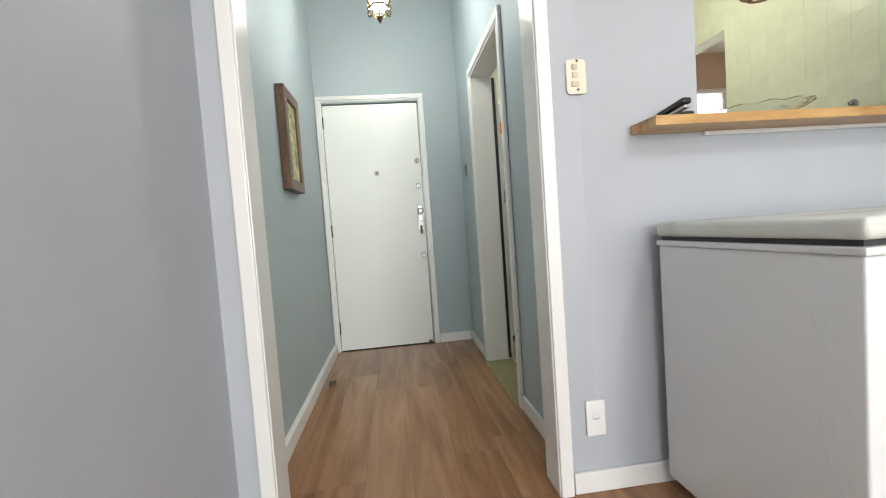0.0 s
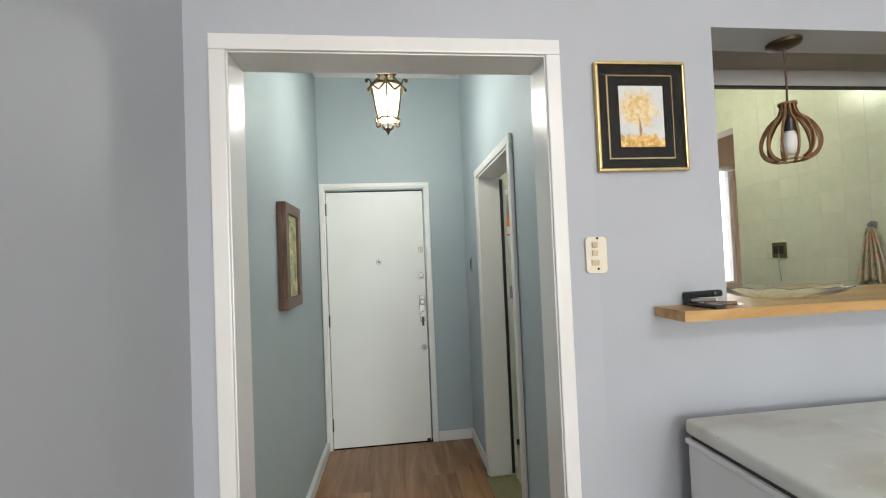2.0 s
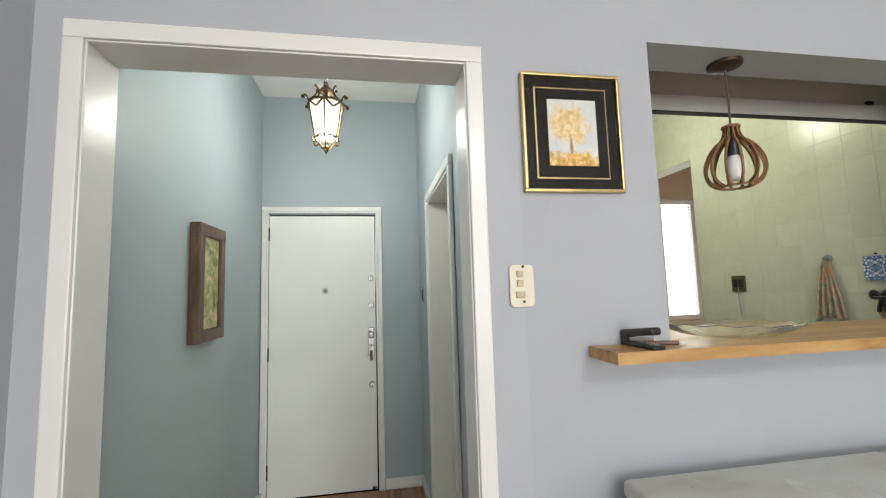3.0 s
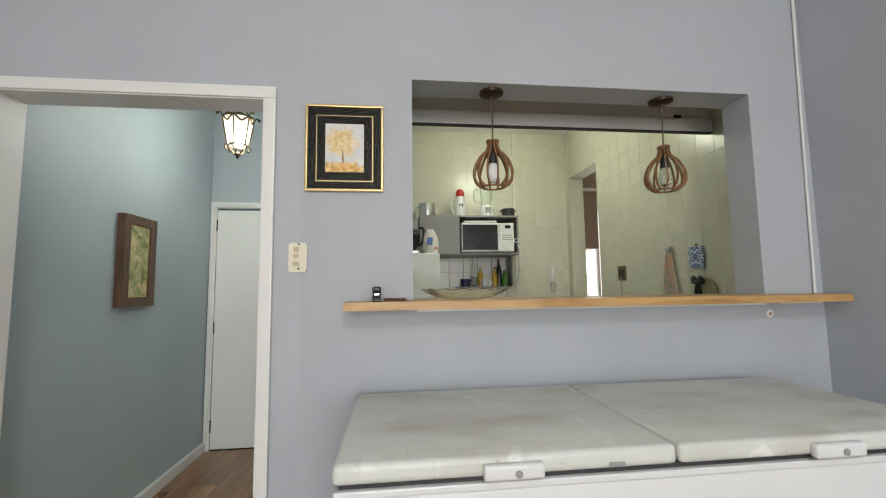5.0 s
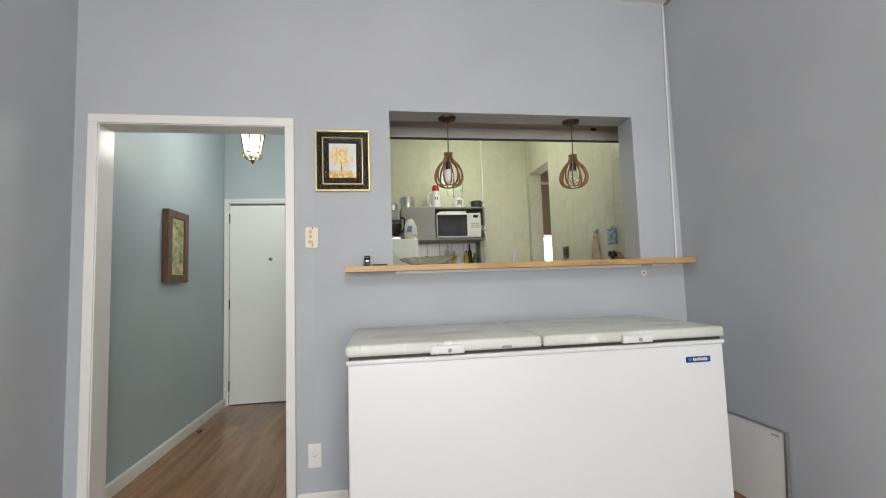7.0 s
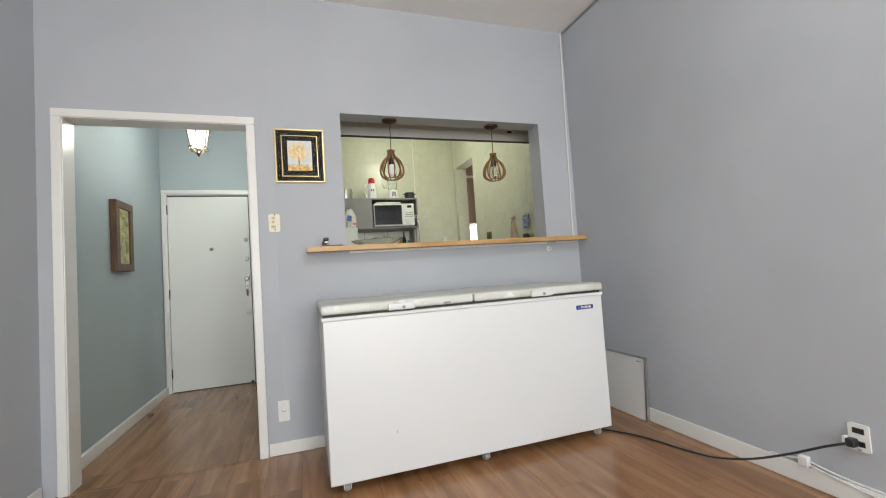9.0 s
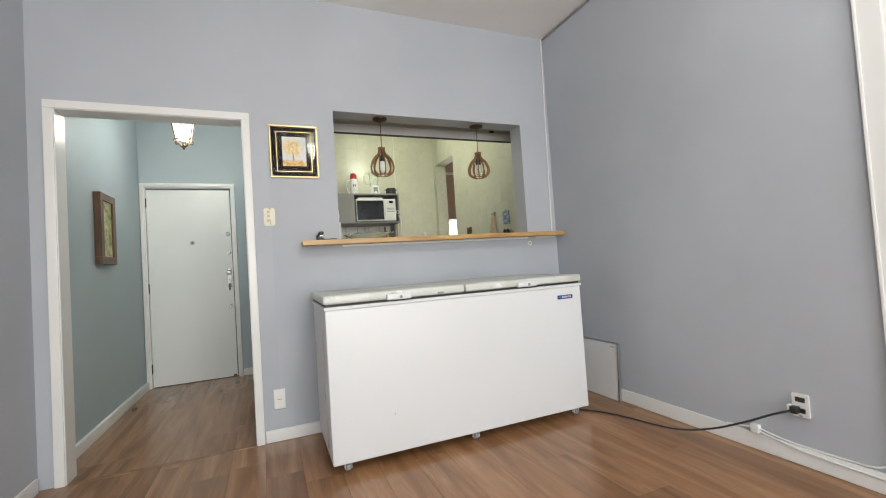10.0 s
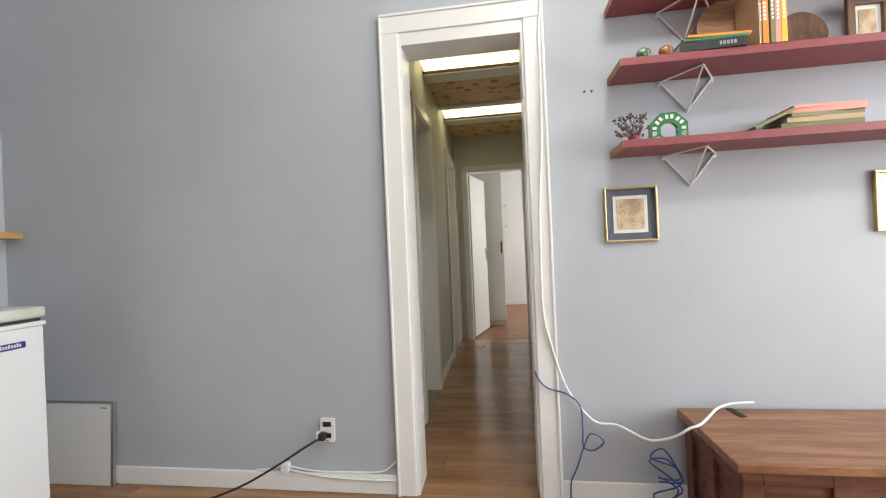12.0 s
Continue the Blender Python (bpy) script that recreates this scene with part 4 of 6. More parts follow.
part("marking", turned(box(-0.0012, -0.0002, -0.60, -0.56, 0.385, 0.392), lt), M["grey_plastic"], lp)

# ---- hall lantern ----
ln = thing("hall_lantern", (-0.562, 1.135, 2.22), "lit antique brass lantern with amber glass on a chain", "lantern")
LX, LY = -0.562, 1.135


def at6(r, z, k, off=0.0):
    a = radians(60 * k + 30 + off)
    return (LX + r * math.cos(a), LY + r * math.sin(a), z)


for k in range(6):
    bm = bmesh.new()
    pts = [at6(0.060, 2.315, k), at6(0.060, 2.315, k + 1), at6(0.094, 2.495, k + 1), at6(0.094, 2.495, k)]
    bm.faces.new([bm.verts.new(p) for p in pts])
    g = part("glass", bm, M["amber"], ln, "amber glass pane")
    sol = g.modifiers.new("thickness", "SOLIDIFY")
    sol.thickness = 0.003
    g.visible_shadow = False
    part("rib", tube([at6(0.064, 2.31, k), at6(0.082, 2.40, k), at6(0.099, 2.50, k), at6(0.118, 2.525, k), at6(0.128, 2.512, k)], 0.0045, 6), M["brass"], ln)
    part("scroll_knob", ball(at6(0.128, 2.512, k), 0.012, sub=1), M["brass"], ln, smooth=True)
    part("lower_scroll", tube([at6(0.062, 2.318, k), at6(0.078, 2.300, k), at6(0.068, 2.278, k), at6(0.046, 2.285, k), at6(0.030, 2.262, k), at6(0.012, 2.25, k)], 0.0045, 6), M["brass"], ln)
    part("apron", tube([at6(0.097, 2.50, k), at6(0.090, 2.478, k, 15), at6(0.086, 2.462, k, 30), at6(0.090, 2.478, k, 45), at6(0.097, 2.50, k + 1)], 0.006, 6), M["brass"], ln)
    part("crown_scroll", tube([at6(0.098, 2.502, k), at6(0.066, 2.532, k), at6(0.046, 2.572, k), at6(0.058, 2.590, k)], 0.0045, 6), M["brass"], ln)
    part("crown_knob", ball(at6(0.060, 2.592, k), 0.009, sub=1), M["brass"], ln, smooth=True)
part("ring", lathe([(0.094, 2.494), (0.102, 2.494), (0.102, 2.506), (0.094, 2.506)], (LX, LY, 0), 6, closed=True), M["brass"], ln)
part("lower_ring", lathe([(0.058, 2.308), (0.066, 2.308), (0.066, 2.317), (0.058, 2.317)], (LX, LY, 0), 6, closed=True), M["brass"], ln)
part("finial", lathe([(0, 2.218), (0.006, 2.228), (0.013, 2.24), (0.009, 2.25), (0.018, 2.258), (0.010, 2.268), (0, 2.27)], (LX, LY, 0), 12), M["brass"], ln, smooth=True)
part("crown", lathe([(0.046, 2.572), (0.030, 2.585), (0.016, 2.60), (0.010, 2.625), (0, 2.63)], (LX, LY, 0), 12), M["brass"], ln, smooth=True)
bmC = bmesh.new()
for k in range(15):
    z = 2.635 + 0.024 * k
    a = 90 * (k % 2)
    ca, sa = math.cos(radians(a)), math.sin(radians(a))
    loop = [(LX + 0.007 * math.cos(t) * ca, LY + 0.007 * math.cos(t) * sa, z + 0.015 * math.sin(t)) for t in [i * math.pi / 5 for i in range(11)]]
    tube(loop, 0.0022, 5, bm=bmC, steps=0)
part("chain", bmC, M["brass"], ln)
part("ceiling_cup", lathe([(0.0, 2.985), (0.020, 2.985), (0.045, 3.005), (0.05, 3.019), (0, 3.019)], (LX, LY, 0), 20), M["brass"], ln, smooth=True)
lb = part("bulb", ball((LX, LY, 2.372), 0.046, sub=3, scale=(1, 1, 1.5)), M["bulb"], ln, "lit bulb", smooth=True)
lb.visible_shadow = False
part("lamp_holder", lathe([(0.014, 2.44), (0.016, 2.49), (0.010, 2.58), (0, 2.585)], (LX, LY, 0), 12), M["brass"], ln)


# ---- pendants over the serving hatch ----
def pendant(at, label, bulb, bulb_label):
    x, y = at
    t = thing("pendant_lamp", (x, y, 1.795), label, "pendant lamp", "pendants over the hatch")
    part("canopy", lathe([(0, 2.2165), (0.030, 2.218), (0.054, 2.228), (0.056, 2.239), (0, 2.239)], (x, y, 0), 28), M["dark_metal"], t, "dark brown round canopy", smooth=True)
    part("cord", tube([(x, y, 2.217), (x + 0.002, y, 2.12), (x, y, 2.005)], 0.0035, 8), M["cord_brown"], t)
    prof = [(0.021, 2.012), (0.023, 1.985), (0.031, 1.962), (0.056, 1.938), (0.078, 1.902), (0.088, 1.865), (0.085, 1.835), (0.071, 1.812), (0.047, 1.798)]
    fine = [(p.x, p.z) for p in smooth_line([(r, 0, z) for r, z in prof], 3)]
    bm = bmesh.new()
    th, wd = 0.0028, 0.011
    rows = []
    for i, (r, z) in enumerate(fine):
        a, b = fine[max(0, i - 1)], fine[min(len(fine) - 1, i + 1)]
        d = Vector((b[0] - a[0], b[1] - a[1])).normalized()
        nrm = Vector((-d.y, d.x))
        w = wd * (1.0 if i > 3 else 0.75)
        q = [(r - nrm.x * w / 2, z - nrm.y * w / 2), (r + nrm.x * w / 2, z + nrm.y * w / 2)]
        rows.append([bm.verts.new((px, s * th, pz)) for px, pz in q for s in (-1, 1)])
    for a, b in zip(rows, rows[1:]):
        for i, j in ((0, 1), (1, 3), (3, 2), (2, 0)):
            bm.faces.new((a[i], a[j], b[j], b[i]))
    for e in (rows[0], rows[-1]):
        bm.faces.new((e[0], e[1], e[3], e[2]))
    bmesh.ops.translate(bm, verts=bm.verts, vec=(x, y, 0))
    first = part("rib", bm, M["rib_wood"], t)
    for k in range(1, 12):
        r = first.copy()
        scene.collection.objects.link(r)
        r.matrix_local = Matrix.Rotation(radians(30 * k), 4, "Z")
        ORIGIN[r] = ORIGIN[t]
    part("top_ring", lathe([(0.010, 2.004), (0.029, 2.004), (0.029, 2.012), (0.010, 2.012)], (x, y, 0), 24, closed=True), M["rib_wood"], t)
    part("bottom_ring", lathe([(0.041, 1.795), (0.052, 1.795), (0.052, 1.801), (0.041, 1.801)], (x, y, 0), 28, closed=True), M["rib_wood"], t)
    part("lamp_holder", lathe([(0, 2.003), (0.008, 2.0), (0.010, 1.965), (0.019, 1.955), (0.021, 1.905), (0, 1.905)], (x, y, 0), 18), M["black"], t, smooth=True)
    part("bulb", lathe([(0.016, 1.905), (0.022, 1.89), (0.028, 1.865), (0.028, 1.845), (0.020, 1.826), (0.010, 1.819), (0, 1.818)], (x, y, 0), 20), bulb, t, bulb_label, smooth=True)
    return t


pendant((0.913, 0.088), "onion-shaped pendant of curved dark wooden ribs, unlit white bulb", M["bulb_off"], "unlit white bulb")
pendant((1.752, 0.100), "onion-shaped pendant of curved dark wooden ribs, clear unlit bulb", M["clear"], "unlit clear glass bulb")

# ---- on the serving shelf ----
ds = thing("glass_dish", (0.76, 0.03, 1.303), "shallow clear glass dish with a fluted rim on the shelf", "dish")


def fluted(at, scale):
    bm = bmesh.new()
    seg = 64
    prof = [(0.0, 0.004), (0.07, 0.004), (0.13, 0.014), (0.18, 0.034), (0.205, 0.052), (0.203, 0.055), (0.176, 0.040), (0.126, 0.020), (0.07, 0.010), (0.0, 0.010)]
    rings = []
    for r, z in prof:
        ring = []
        for k in range(seg):
            a = 2 * math.pi * k / seg
            w = 1 + 0.035 * math.sin(a * 14) * (r / 0.205) ** 2
            ring.append(bm.verts.new((at[0] + r * w * scale * math.cos(a), at[1] + r * w * 0.62 * scale * math.sin(a), at[2] + z * 0.85 + 0.003 * math.sin(a * 14) * (r / 0.205) ** 3)))
        rings.append(ring)
    for a, b in zip(rings, rings[1:]):
        for k in range(seg):
            j = (k + 1) % seg
            bm.faces.new((a[k], a[j], b[j], b[k]))
    bmesh.ops.remove_doubles(bm, verts=bm.verts, dist=1e-5)
    return bm


BOWL = Matrix.Translation((0.757, 0.02, 0))
part("bowl", turned(fluted((0.757, 0.02, 1.3005), 0.95), BOWL @ Matrix.Rotation(radians(-40), 4, "Z") @ BOWL.inverted()), M["clear"], ds, smooth=True).visible_shadow = False

st = thing("stapler", (0.40, -0.06, 1.303), "black stapler with a grey magazine on the shelf", "stapler")
sm = Matrix.Translation((0.402, -0.072, 1.3035)) @ Matrix.Rotation(radians(-88), 4, "Z")
part("base", turned(box(-0.066, 0.072, -0.018, 0.018, 0, 0.010, 0.004, 3), sm), M["black"], st, smooth=True)
part("anvil", turned(box(0.030, 0.066, -0.010, 0.010, 0.0102, 0.0125, 0.001), sm), M["chrome"], st)
part("magazine", turned(box(-0.050, 0.066, -0.010, 0.010, 0, 0.010, 0.002), sm @ Matrix.Translation((0, 0, 0.016)) @ Matrix.Rotation(radians(-6), 4, "Y")), M["aluminium"], st)
part("top", turned(box(-0.072, 0.066, -0.017, 0.017, 0, 0.021, 0.0095, 4), sm @ Matrix.Translation((0, 0, 0.029)) @ Matrix.Rotation(radians(-7), 4, "Y")), M["black"], st, smooth=True)
part("hinge", turned(box(-0.068, -0.040, -0.016, 0.016, 0.008, 0.036, 0.005, 3), sm), M["black"], st, smooth=True)
pn = thing("pocket_tool", (0.46, -0.07, 1.303), "small dark brown folding tool lying on the shelf", "tool")
part("handle", turned(box(-0.045, 0.045, -0.007, 0.007, 0, 0.012, 0.004, 3), Matrix.Translation((0.470, -0.062, 1.3035)) @ Matrix.Rotation(radians(-20), 4, "Z")), M["frame_wood"], pn, smooth=True)
part("clip", turned(box(0.046, 0.062, -0.005, 0.005, 0.001, 0.006, 0.001), Matrix.Translation((0.470, -0.062, 1.3035)) @ Matrix.Rotation(radians(-20), 4, "Z")), M["chrome"], pn)

# ---- unseen living room ceiling lamp, added to even the wall light ----
pl2 = thing("unseen_living_lamp", (0.80, -3.20, 2.95), "lit round white glass ceiling lamp, unseen, added to the living room", "ceiling lamp")
part("base", lathe([(0, 3.039), (0.19, 3.039), (0.19, 3.02), (0, 3.02)], (0.80, -3.20, 0), 32), M["white_plastic"], pl2)
dm = part("dome", lathe([(0.185, 3.019), (0.20, 3.0), (0.17, 2.95), (0.10, 2.915), (0, 2.905)], (0.80, -3.20, 0), 32), M["lamp_glow"], pl2, "glowing white glass dome", smooth=True)
dm.visible_shadow = False

# ---- kitchen: shutter box above the hatch ----
bx = thing("shutter_box", (1.3, 0.5, 2.25), "cream boxed head with a white rail above the hatch", "shutter box", kind="structure")
part("board", box(0.205, KX - 0.012, 0.52, 0.545, 2.335, 3.035), M["cream"], bx)
part("rail", box(0.205, KX - 0.012, 0.497, 0.530, 2.2555, 2.333, 0.004), M["trim"], bx)
# solid dark strip drawn for the shaded gap below the rail
part("track", box(0.205, KX - 0.012, 0.500, 0.527, 2.247, 2.2550), M["gasket"], bx)
part("bracket", box(2.11, 2.15, 0.485, 0.4965, 2.33, 2.345), M["dark_metal"], bx)

kl = thing("kitchen_ceiling_lamp", (1.46, 1.60, 3.0), "lit round opal kitchen lamp on a short rod", "ceiling lamp")
part("base", lathe([(0, 3.039), (0.055, 3.039), (0.050, 3.015), (0, 3.015)], (1.46, 1.60, 0), 24), M["white_plastic"], kl)
part("rod", tube([(1.46, 1.60, 3.016), (1.46, 1.60, 2.845)], 0.008, 8, steps=0), M["white_plastic"], kl)
gl = part("globe", ball((1.46, 1.60, 2.79), 0.060, sub=3), M["lamp_glow"], kl, "glowing opal globe", smooth=True)
gl.visible_shadow = False
part("arm", tube([(1.46, 1.60, 2.865), (1.41, 1.63, 2.872), (1.365, 1.66, 2.85)], 0.006, 8), M["white_plastic"], kl)
part("globe", ball((1.365, 1.66, 2.79), 0.060, sub=3), M["lamp_glow"], kl, "glowing opal globe", smooth=True).visible_shadow = False

# ---- kitchen furniture ----
rf = thing("refrigerator", (0.58, 2.3, 0), "tall cream-white refrigerator beside the wall cabinet", "refrigerator")
part("body", box(0.29, 0.872, 2.005, 2.645, 0.03, 1.655, 0.012, 3), M["freezer"], rf, smooth=True)
part("door", box(0.288, 0.874, 1.950, 2.000, 0.06, 1.658, 0.012, 3), M["freezer_lid"], rf, smooth=True)
part("handle", box(0.82, 0.845, 1.922, 1.949, 0.95, 1.30, 0.006), M["grey_plastic"], rf)
part("magnet", box(0.335, 0.385, 1.944, 1.9495, 1.16, 1.26, 0.002), M["grey_plastic"], rf, "grey paper notes held on the door")
part("hinge", box(0.335, 0.375, 1.935, 1.9495, 0.02, 0.058, 0.003), M["black"], rf)
part("foot_rail", box(0.31, 0.85, 2.01, 2.62, 0.0, 0.029), M["black"], rf)

wc = thing("wall_cabinet", (1.19, 2.44, 1.67), "grey laminate wall cabinet with an open microwave niche", "cabinet")
part("top", box(0.713, 1.678, 2.22, 2.645, 2.027, 2.045, 0.002), M["cabinet_grey"], wc)
part("bottom", box(0.713, 1.678, 2.22, 2.645, 1.664, 1.682, 0.002), M["cabinet_grey"], wc)
part("left_side", box(0.713, 0.731, 2.22, 2.645, 1.6825, 2.0265), M["cabinet_grey"], wc)
part("right_side", box(1.662, 1.678, 2.22, 2.645, 1.6825, 2.0265), M["cabinet_grey"], wc)
part("divider", box(1.080, 1.096, 2.22, 2.645, 1.6825, 2.0265), M["cabinet_grey"], wc)
part("back", box(1.0965, 1.6615, 2.635, 2.645, 1.6825, 2.0265), M["gasket"], wc)
part("door", box(0.716, 1.078, 2.200, 2.2185, 1.668, 2.041, 0.002), M["cabinet_grey"], wc)
part("side_panel", box(1.664, 1.678, 2.45, 2.645, 1.36, 1.6635), M["cabinet_grey"], wc)

mw = thing("microwave", (1.37, 2.4, 1.683), "white microwave oven with a dark window in the niche", "microwave")
part("body", box(1.112, 1.622, 2.215, 2.56, 1.690, 1.972, 0.006), M["white_plastic"], mw)
dr = part("door", box(1.112, 1.478, 2.196, 2.2145, 1.694, 1.968, 0.005), M["white_plastic"], mw)
part("window", box(1.120, 1.462, 2.193, 2.1955, 1.706, 1.950), M["screen"], dr, "dark glass window")
part("mesh_screen", box(1.165, 1.395, 2.1915, 2.1928, 1.765, 1.915), M["mesh"], dr)
cpn = part("control_panel", box(1.482, 1.622, 2.196, 2.2145, 1.694, 1.968, 0.005), M["white_plastic"], mw)
part("display", box(1.535, 1.590, 2.1935, 2.1955, 1.915, 1.945), M["screen"], cpn)
for r in range(3):
    part("button_row", box(1.505, 1.605, 2.1935, 2.1955, 1.845 - 0.022 * r, 1.853 - 0.022 * r), M["grey_plastic"], cpn)
part("button", box(1.500, 1.560, 2.192, 2.1955, 1.71, 1.775, 0.002), M["paper"], cpn)
part("foot", box(1.13, 1.60, 2.23, 2.54, 1.6825, 1.6895), M["black"], mw)
pt = thing("white_tray", (1.35, 2.36, 1.972), "flat white tray lying on the microwave", "tray")
part("tray", box(1.14, 1.46, 2.21, 2.52, 1.9728, 1.992, 0.007, 3), M["white_plastic"], pt, smooth=True)
hk = thing("cup_ring", (1.64, 2.19, 1.79), "small white ring hook on the cabinet side", "hook")
part("ring", turned(lathe([(0.016, -0.004), (0.024, -0.004), (0.024, 0.004), (0.016, 0.004)], seg=20, closed=True), Matrix.Translation((1.650, 2.212, 1.80)) @ Matrix.Rotation(radians(90), 4, "X")), M["white_plastic"], hk)
wcb = thing("appliance_cord", (1.69, 2.4, 1.5), "white appliance cord hanging beside the cabinet", "cable")
part("cord", tube([(1.660, 2.215, 1.76), (1.685, 2.212, 1.70), (1.692, 2.25, 1.55), (1.690, 2.40, 1.36)], 0.006, 8), M["white_cable"], wcb)


def pot(name, at, r, h, mat, label, rim=True):
    x, y, z = at
    t = thing(name, at, label, "pot")
    part("body", lathe([(0, 0), (r * 0.96, 0), (r, 0.012), (r, h), (r - 0.004, h), (r - 0.004, 0.008), (0, 0.006)], at, 28), mat, t, smooth=True)
    if rim:
        part("lid", lathe([(r + 0.004, h), (r + 0.004, h + 0.006), (r * 0.5, h + 0.016), (0, h + 0.018)], at, 28), mat, t, smooth=True)
    for s in (-1, 1):
        part("handle", tube([(x + s * r, y - 0.02, z + h * 0.8), (x + s * (r + 0.02), y, z + h * 0.8), (x + s * r, y + 0.02, z + h * 0.8)], 0.004, 6), mat, t)
    return t


pot("aluminium_pot", (0.80, 2.40, 2.0455), 0.080, 0.135, M["aluminium"], "tall aluminium pot with lid on the wall cabinet")
pot("black_pot", (1.622, 2.38, 2.0455), 0.066, 0.092, M["black"], "small black pot on the wall cabinet", False)

tf = thing("thermos_flask", (1.135, 2.40, 2.0455), "white thermos flask with a red cap on the cabinet", "thermos")
part("body", lathe([(0, 2.046), (0.056, 2.046), (0.058, 2.06), (0.052, 2.20), (0.044, 2.262), (0, 2.264)], (1.135, 2.40, 0), 24), M["white_plastic"], tf, smooth=True)
part("cap", lathe([(0.042, 2.263), (0.042, 2.31), (0.030, 2.334), (0, 2.336)], (1.135, 2.40, 0), 24), M["red_plastic"], tf, "red cap", smooth=True)
part("base_ring", lathe([(0.057, 2.046), (0.061, 2.046), (0.061, 2.062), (0.057, 2.062)], (1.135, 2.40, 0), 24, closed=True), M["pink"], tf)
part("handle", tube([(1.085, 2.395, 2.245), (1.048, 2.39, 2.235), (1.040, 2.39, 2.15), (1.075, 2.395, 2.07)], 0.009, 8), M["white_plastic"], tf)
part("emblem", box(1.118, 1.155, 2.3475, 2.352, 2.155, 2.185, 0.002), M["black"], tf)

bl = thing("blender", (1.405, 2.40, 2.0455), "white blender base with an inverted clear jar", "blender")
part("base", lathe([(0, 2.046), (0.075, 2.046), (0.076, 2.06), (0.060, 2.17), (0.050, 2.18), (0, 2.18)], (1.405, 2.40, 0), 24), M["white_plastic"], bl, smooth=True)
part("panel", box(1.380, 1.435, 2.330, 2.345, 2.07, 2.15, 0.003), M["grey_plastic"], bl)
part("jar", lathe([(0.052, 2.181), (0.060, 2.30), (0.062, 2.36), (0.058, 2.36), (0.048, 2.183)], (1.405, 2.40, 0), 24, closed=True), M["clear"], bl, "clear jar", smooth=True).visible_shadow = False
part("jar_handle", tube([(1.345, 2.40, 2.34), (1.285, 2.40, 2.33), (1.285, 2.40, 2.22), (1.350, 2.40, 2.21)], 0.010, 8), M["clear"], bl).visible_shadow = False

bk = thing("biscuit_packet", (0.37, 2.05, 1.659), "orange biscuit packet standing on the refrigerator", "packet")
part("packet", box(0.325, 0.425, 2.02, 2.07, 1.6595, 1.83, 0.012, 3), M["orange"], bk, smooth=True)
part("label", box(0.34, 0.41, 2.0165, 2.0195, 1.675, 1.735), M["paper"], bk, "pale printed label")
tn = thing("storage_tin", (0.38, 2.25, 1.659), "tall grey storage tin on the refrigerator", "tin")
part("body", lathe([(0, 0), (0.085, 0), (0.087, 0.01), (0.087, 0.36), (0, 0.36)], (0.385, 2.25, 1.6595), 24), M["aluminium"], tn, smooth=True)
part("lid", lathe([(0.090, 0.3605), (0.090, 0.40), (0.060, 0.412), (0, 0.414)], (0.385, 2.25, 1.6595), 24), M["white_plastic"], tn, smooth=True)
mx = thing("stand_mixer", (0.60, 2.12, 1.659), "black and steel stand mixer on the refrigerator", "mixer")
part("base", box(0.53, 0.70, 2.06, 2.22, 1.6595, 1.70, 0.012, 3), M["aluminium"], mx, smooth=True)
part("bowl", lathe([(0, 1.702), (0.05, 1.705), (0.085, 1.75), (0.095, 1.84), (0.092, 1.84), (0.08, 1.755), (0, 1.71)], (0.615, 2.13, 0), 24), M["black"], mx, smooth=True)
part("head", box(0.55, 0.69, 2.06, 2.22, 1.87, 1.99, 0.03, 4), M["grey_plastic"], mx, smooth=True)
part("cap", lathe([(0.05, 1.991), (0.055, 2.05), (0.03, 2.08), (0, 2.082)], (0.62, 2.13, 0), 20), M["aluminium"], mx, smooth=True)
part("handle", tube([(0.695, 2.11, 1.90), (0.735, 2.10, 1.90), (0.745, 2.10, 1.82), (0.720, 2.10, 1.76), (0.69, 2.11, 1.74)], 0.011, 8), M["black"], mx)

bg = thing("sugar_bag", (0.80, 2.06, 1.659), "crumpled white plastic bag with a blue print on the refrigerator", "bag")


def crumpled(at, r, h, seed):
    rng = random.Random(seed)
    bm = lathe([(0, 0), (r * 0.9, 0), (r, h * 0.2), (r * 0.95, h * 0.6), (r * 0.7, h * 0.85), (r * 0.35, h), (0, h * 0.98)], at, 18)
    for v in bm.verts:
        if v.co.z > at[2] + 0.004:
            v.co += Vector((rng.uniform(-.012, .012), rng.uniform(-.012, .012), rng.uniform(-.008, .008)))
    return bm


part("bag", crumpled((0.80, 2.06, 1.6595), 0.068, 0.225, 3), M["cotton"], bg)
part("print", turned(box(-0.028, 0.020, -0.002, 0.002, -0.03, 0.035, 0.001), Matrix.Translation((0.79, 1.982, 1.765)) @ Matrix.Rotation(radians(12), 4, "Y")), plain("bag_blue", (0.03, 0.13, 0.42), 0.4), bg, "blue print")
part("print", turned(box(-0.02, 0.02, -0.002, 0.002, -0.012, 0.012, 0.001), Matrix.Translation((0.845, 1.990, 1.705))), M["pink"], bg, "salmon print")

# rack with bottles under the cabinet
rk = thing("wall_rack", (1.40, 2.55, 1.35), "narrow wall rack under the cabinet", "rack")
part("shelf", box(1.10, 1.662, 2.47, 2.645, 1.345, 1.357, 0.002), M["cabinet_grey"], rk)


def bottle(at, r, h, mat, cap, label):
    t = thing("bottle", at, label, "bottle", "bottles on the rack")
    part("body", lathe([(0, 0), (r, 0), (r, h * 0.58), (r * 0.85, h * 0.66), (r * 0.36, h * 0.78), (r * 0.36, h * 0.92), (0, h * 0.92)], at, 18), mat, t, smooth=True)
    part("cap", lathe([(r * 0.42, h * 0.921), (r * 0.42, h), (0, h)], at, 14), cap, t)
    return t


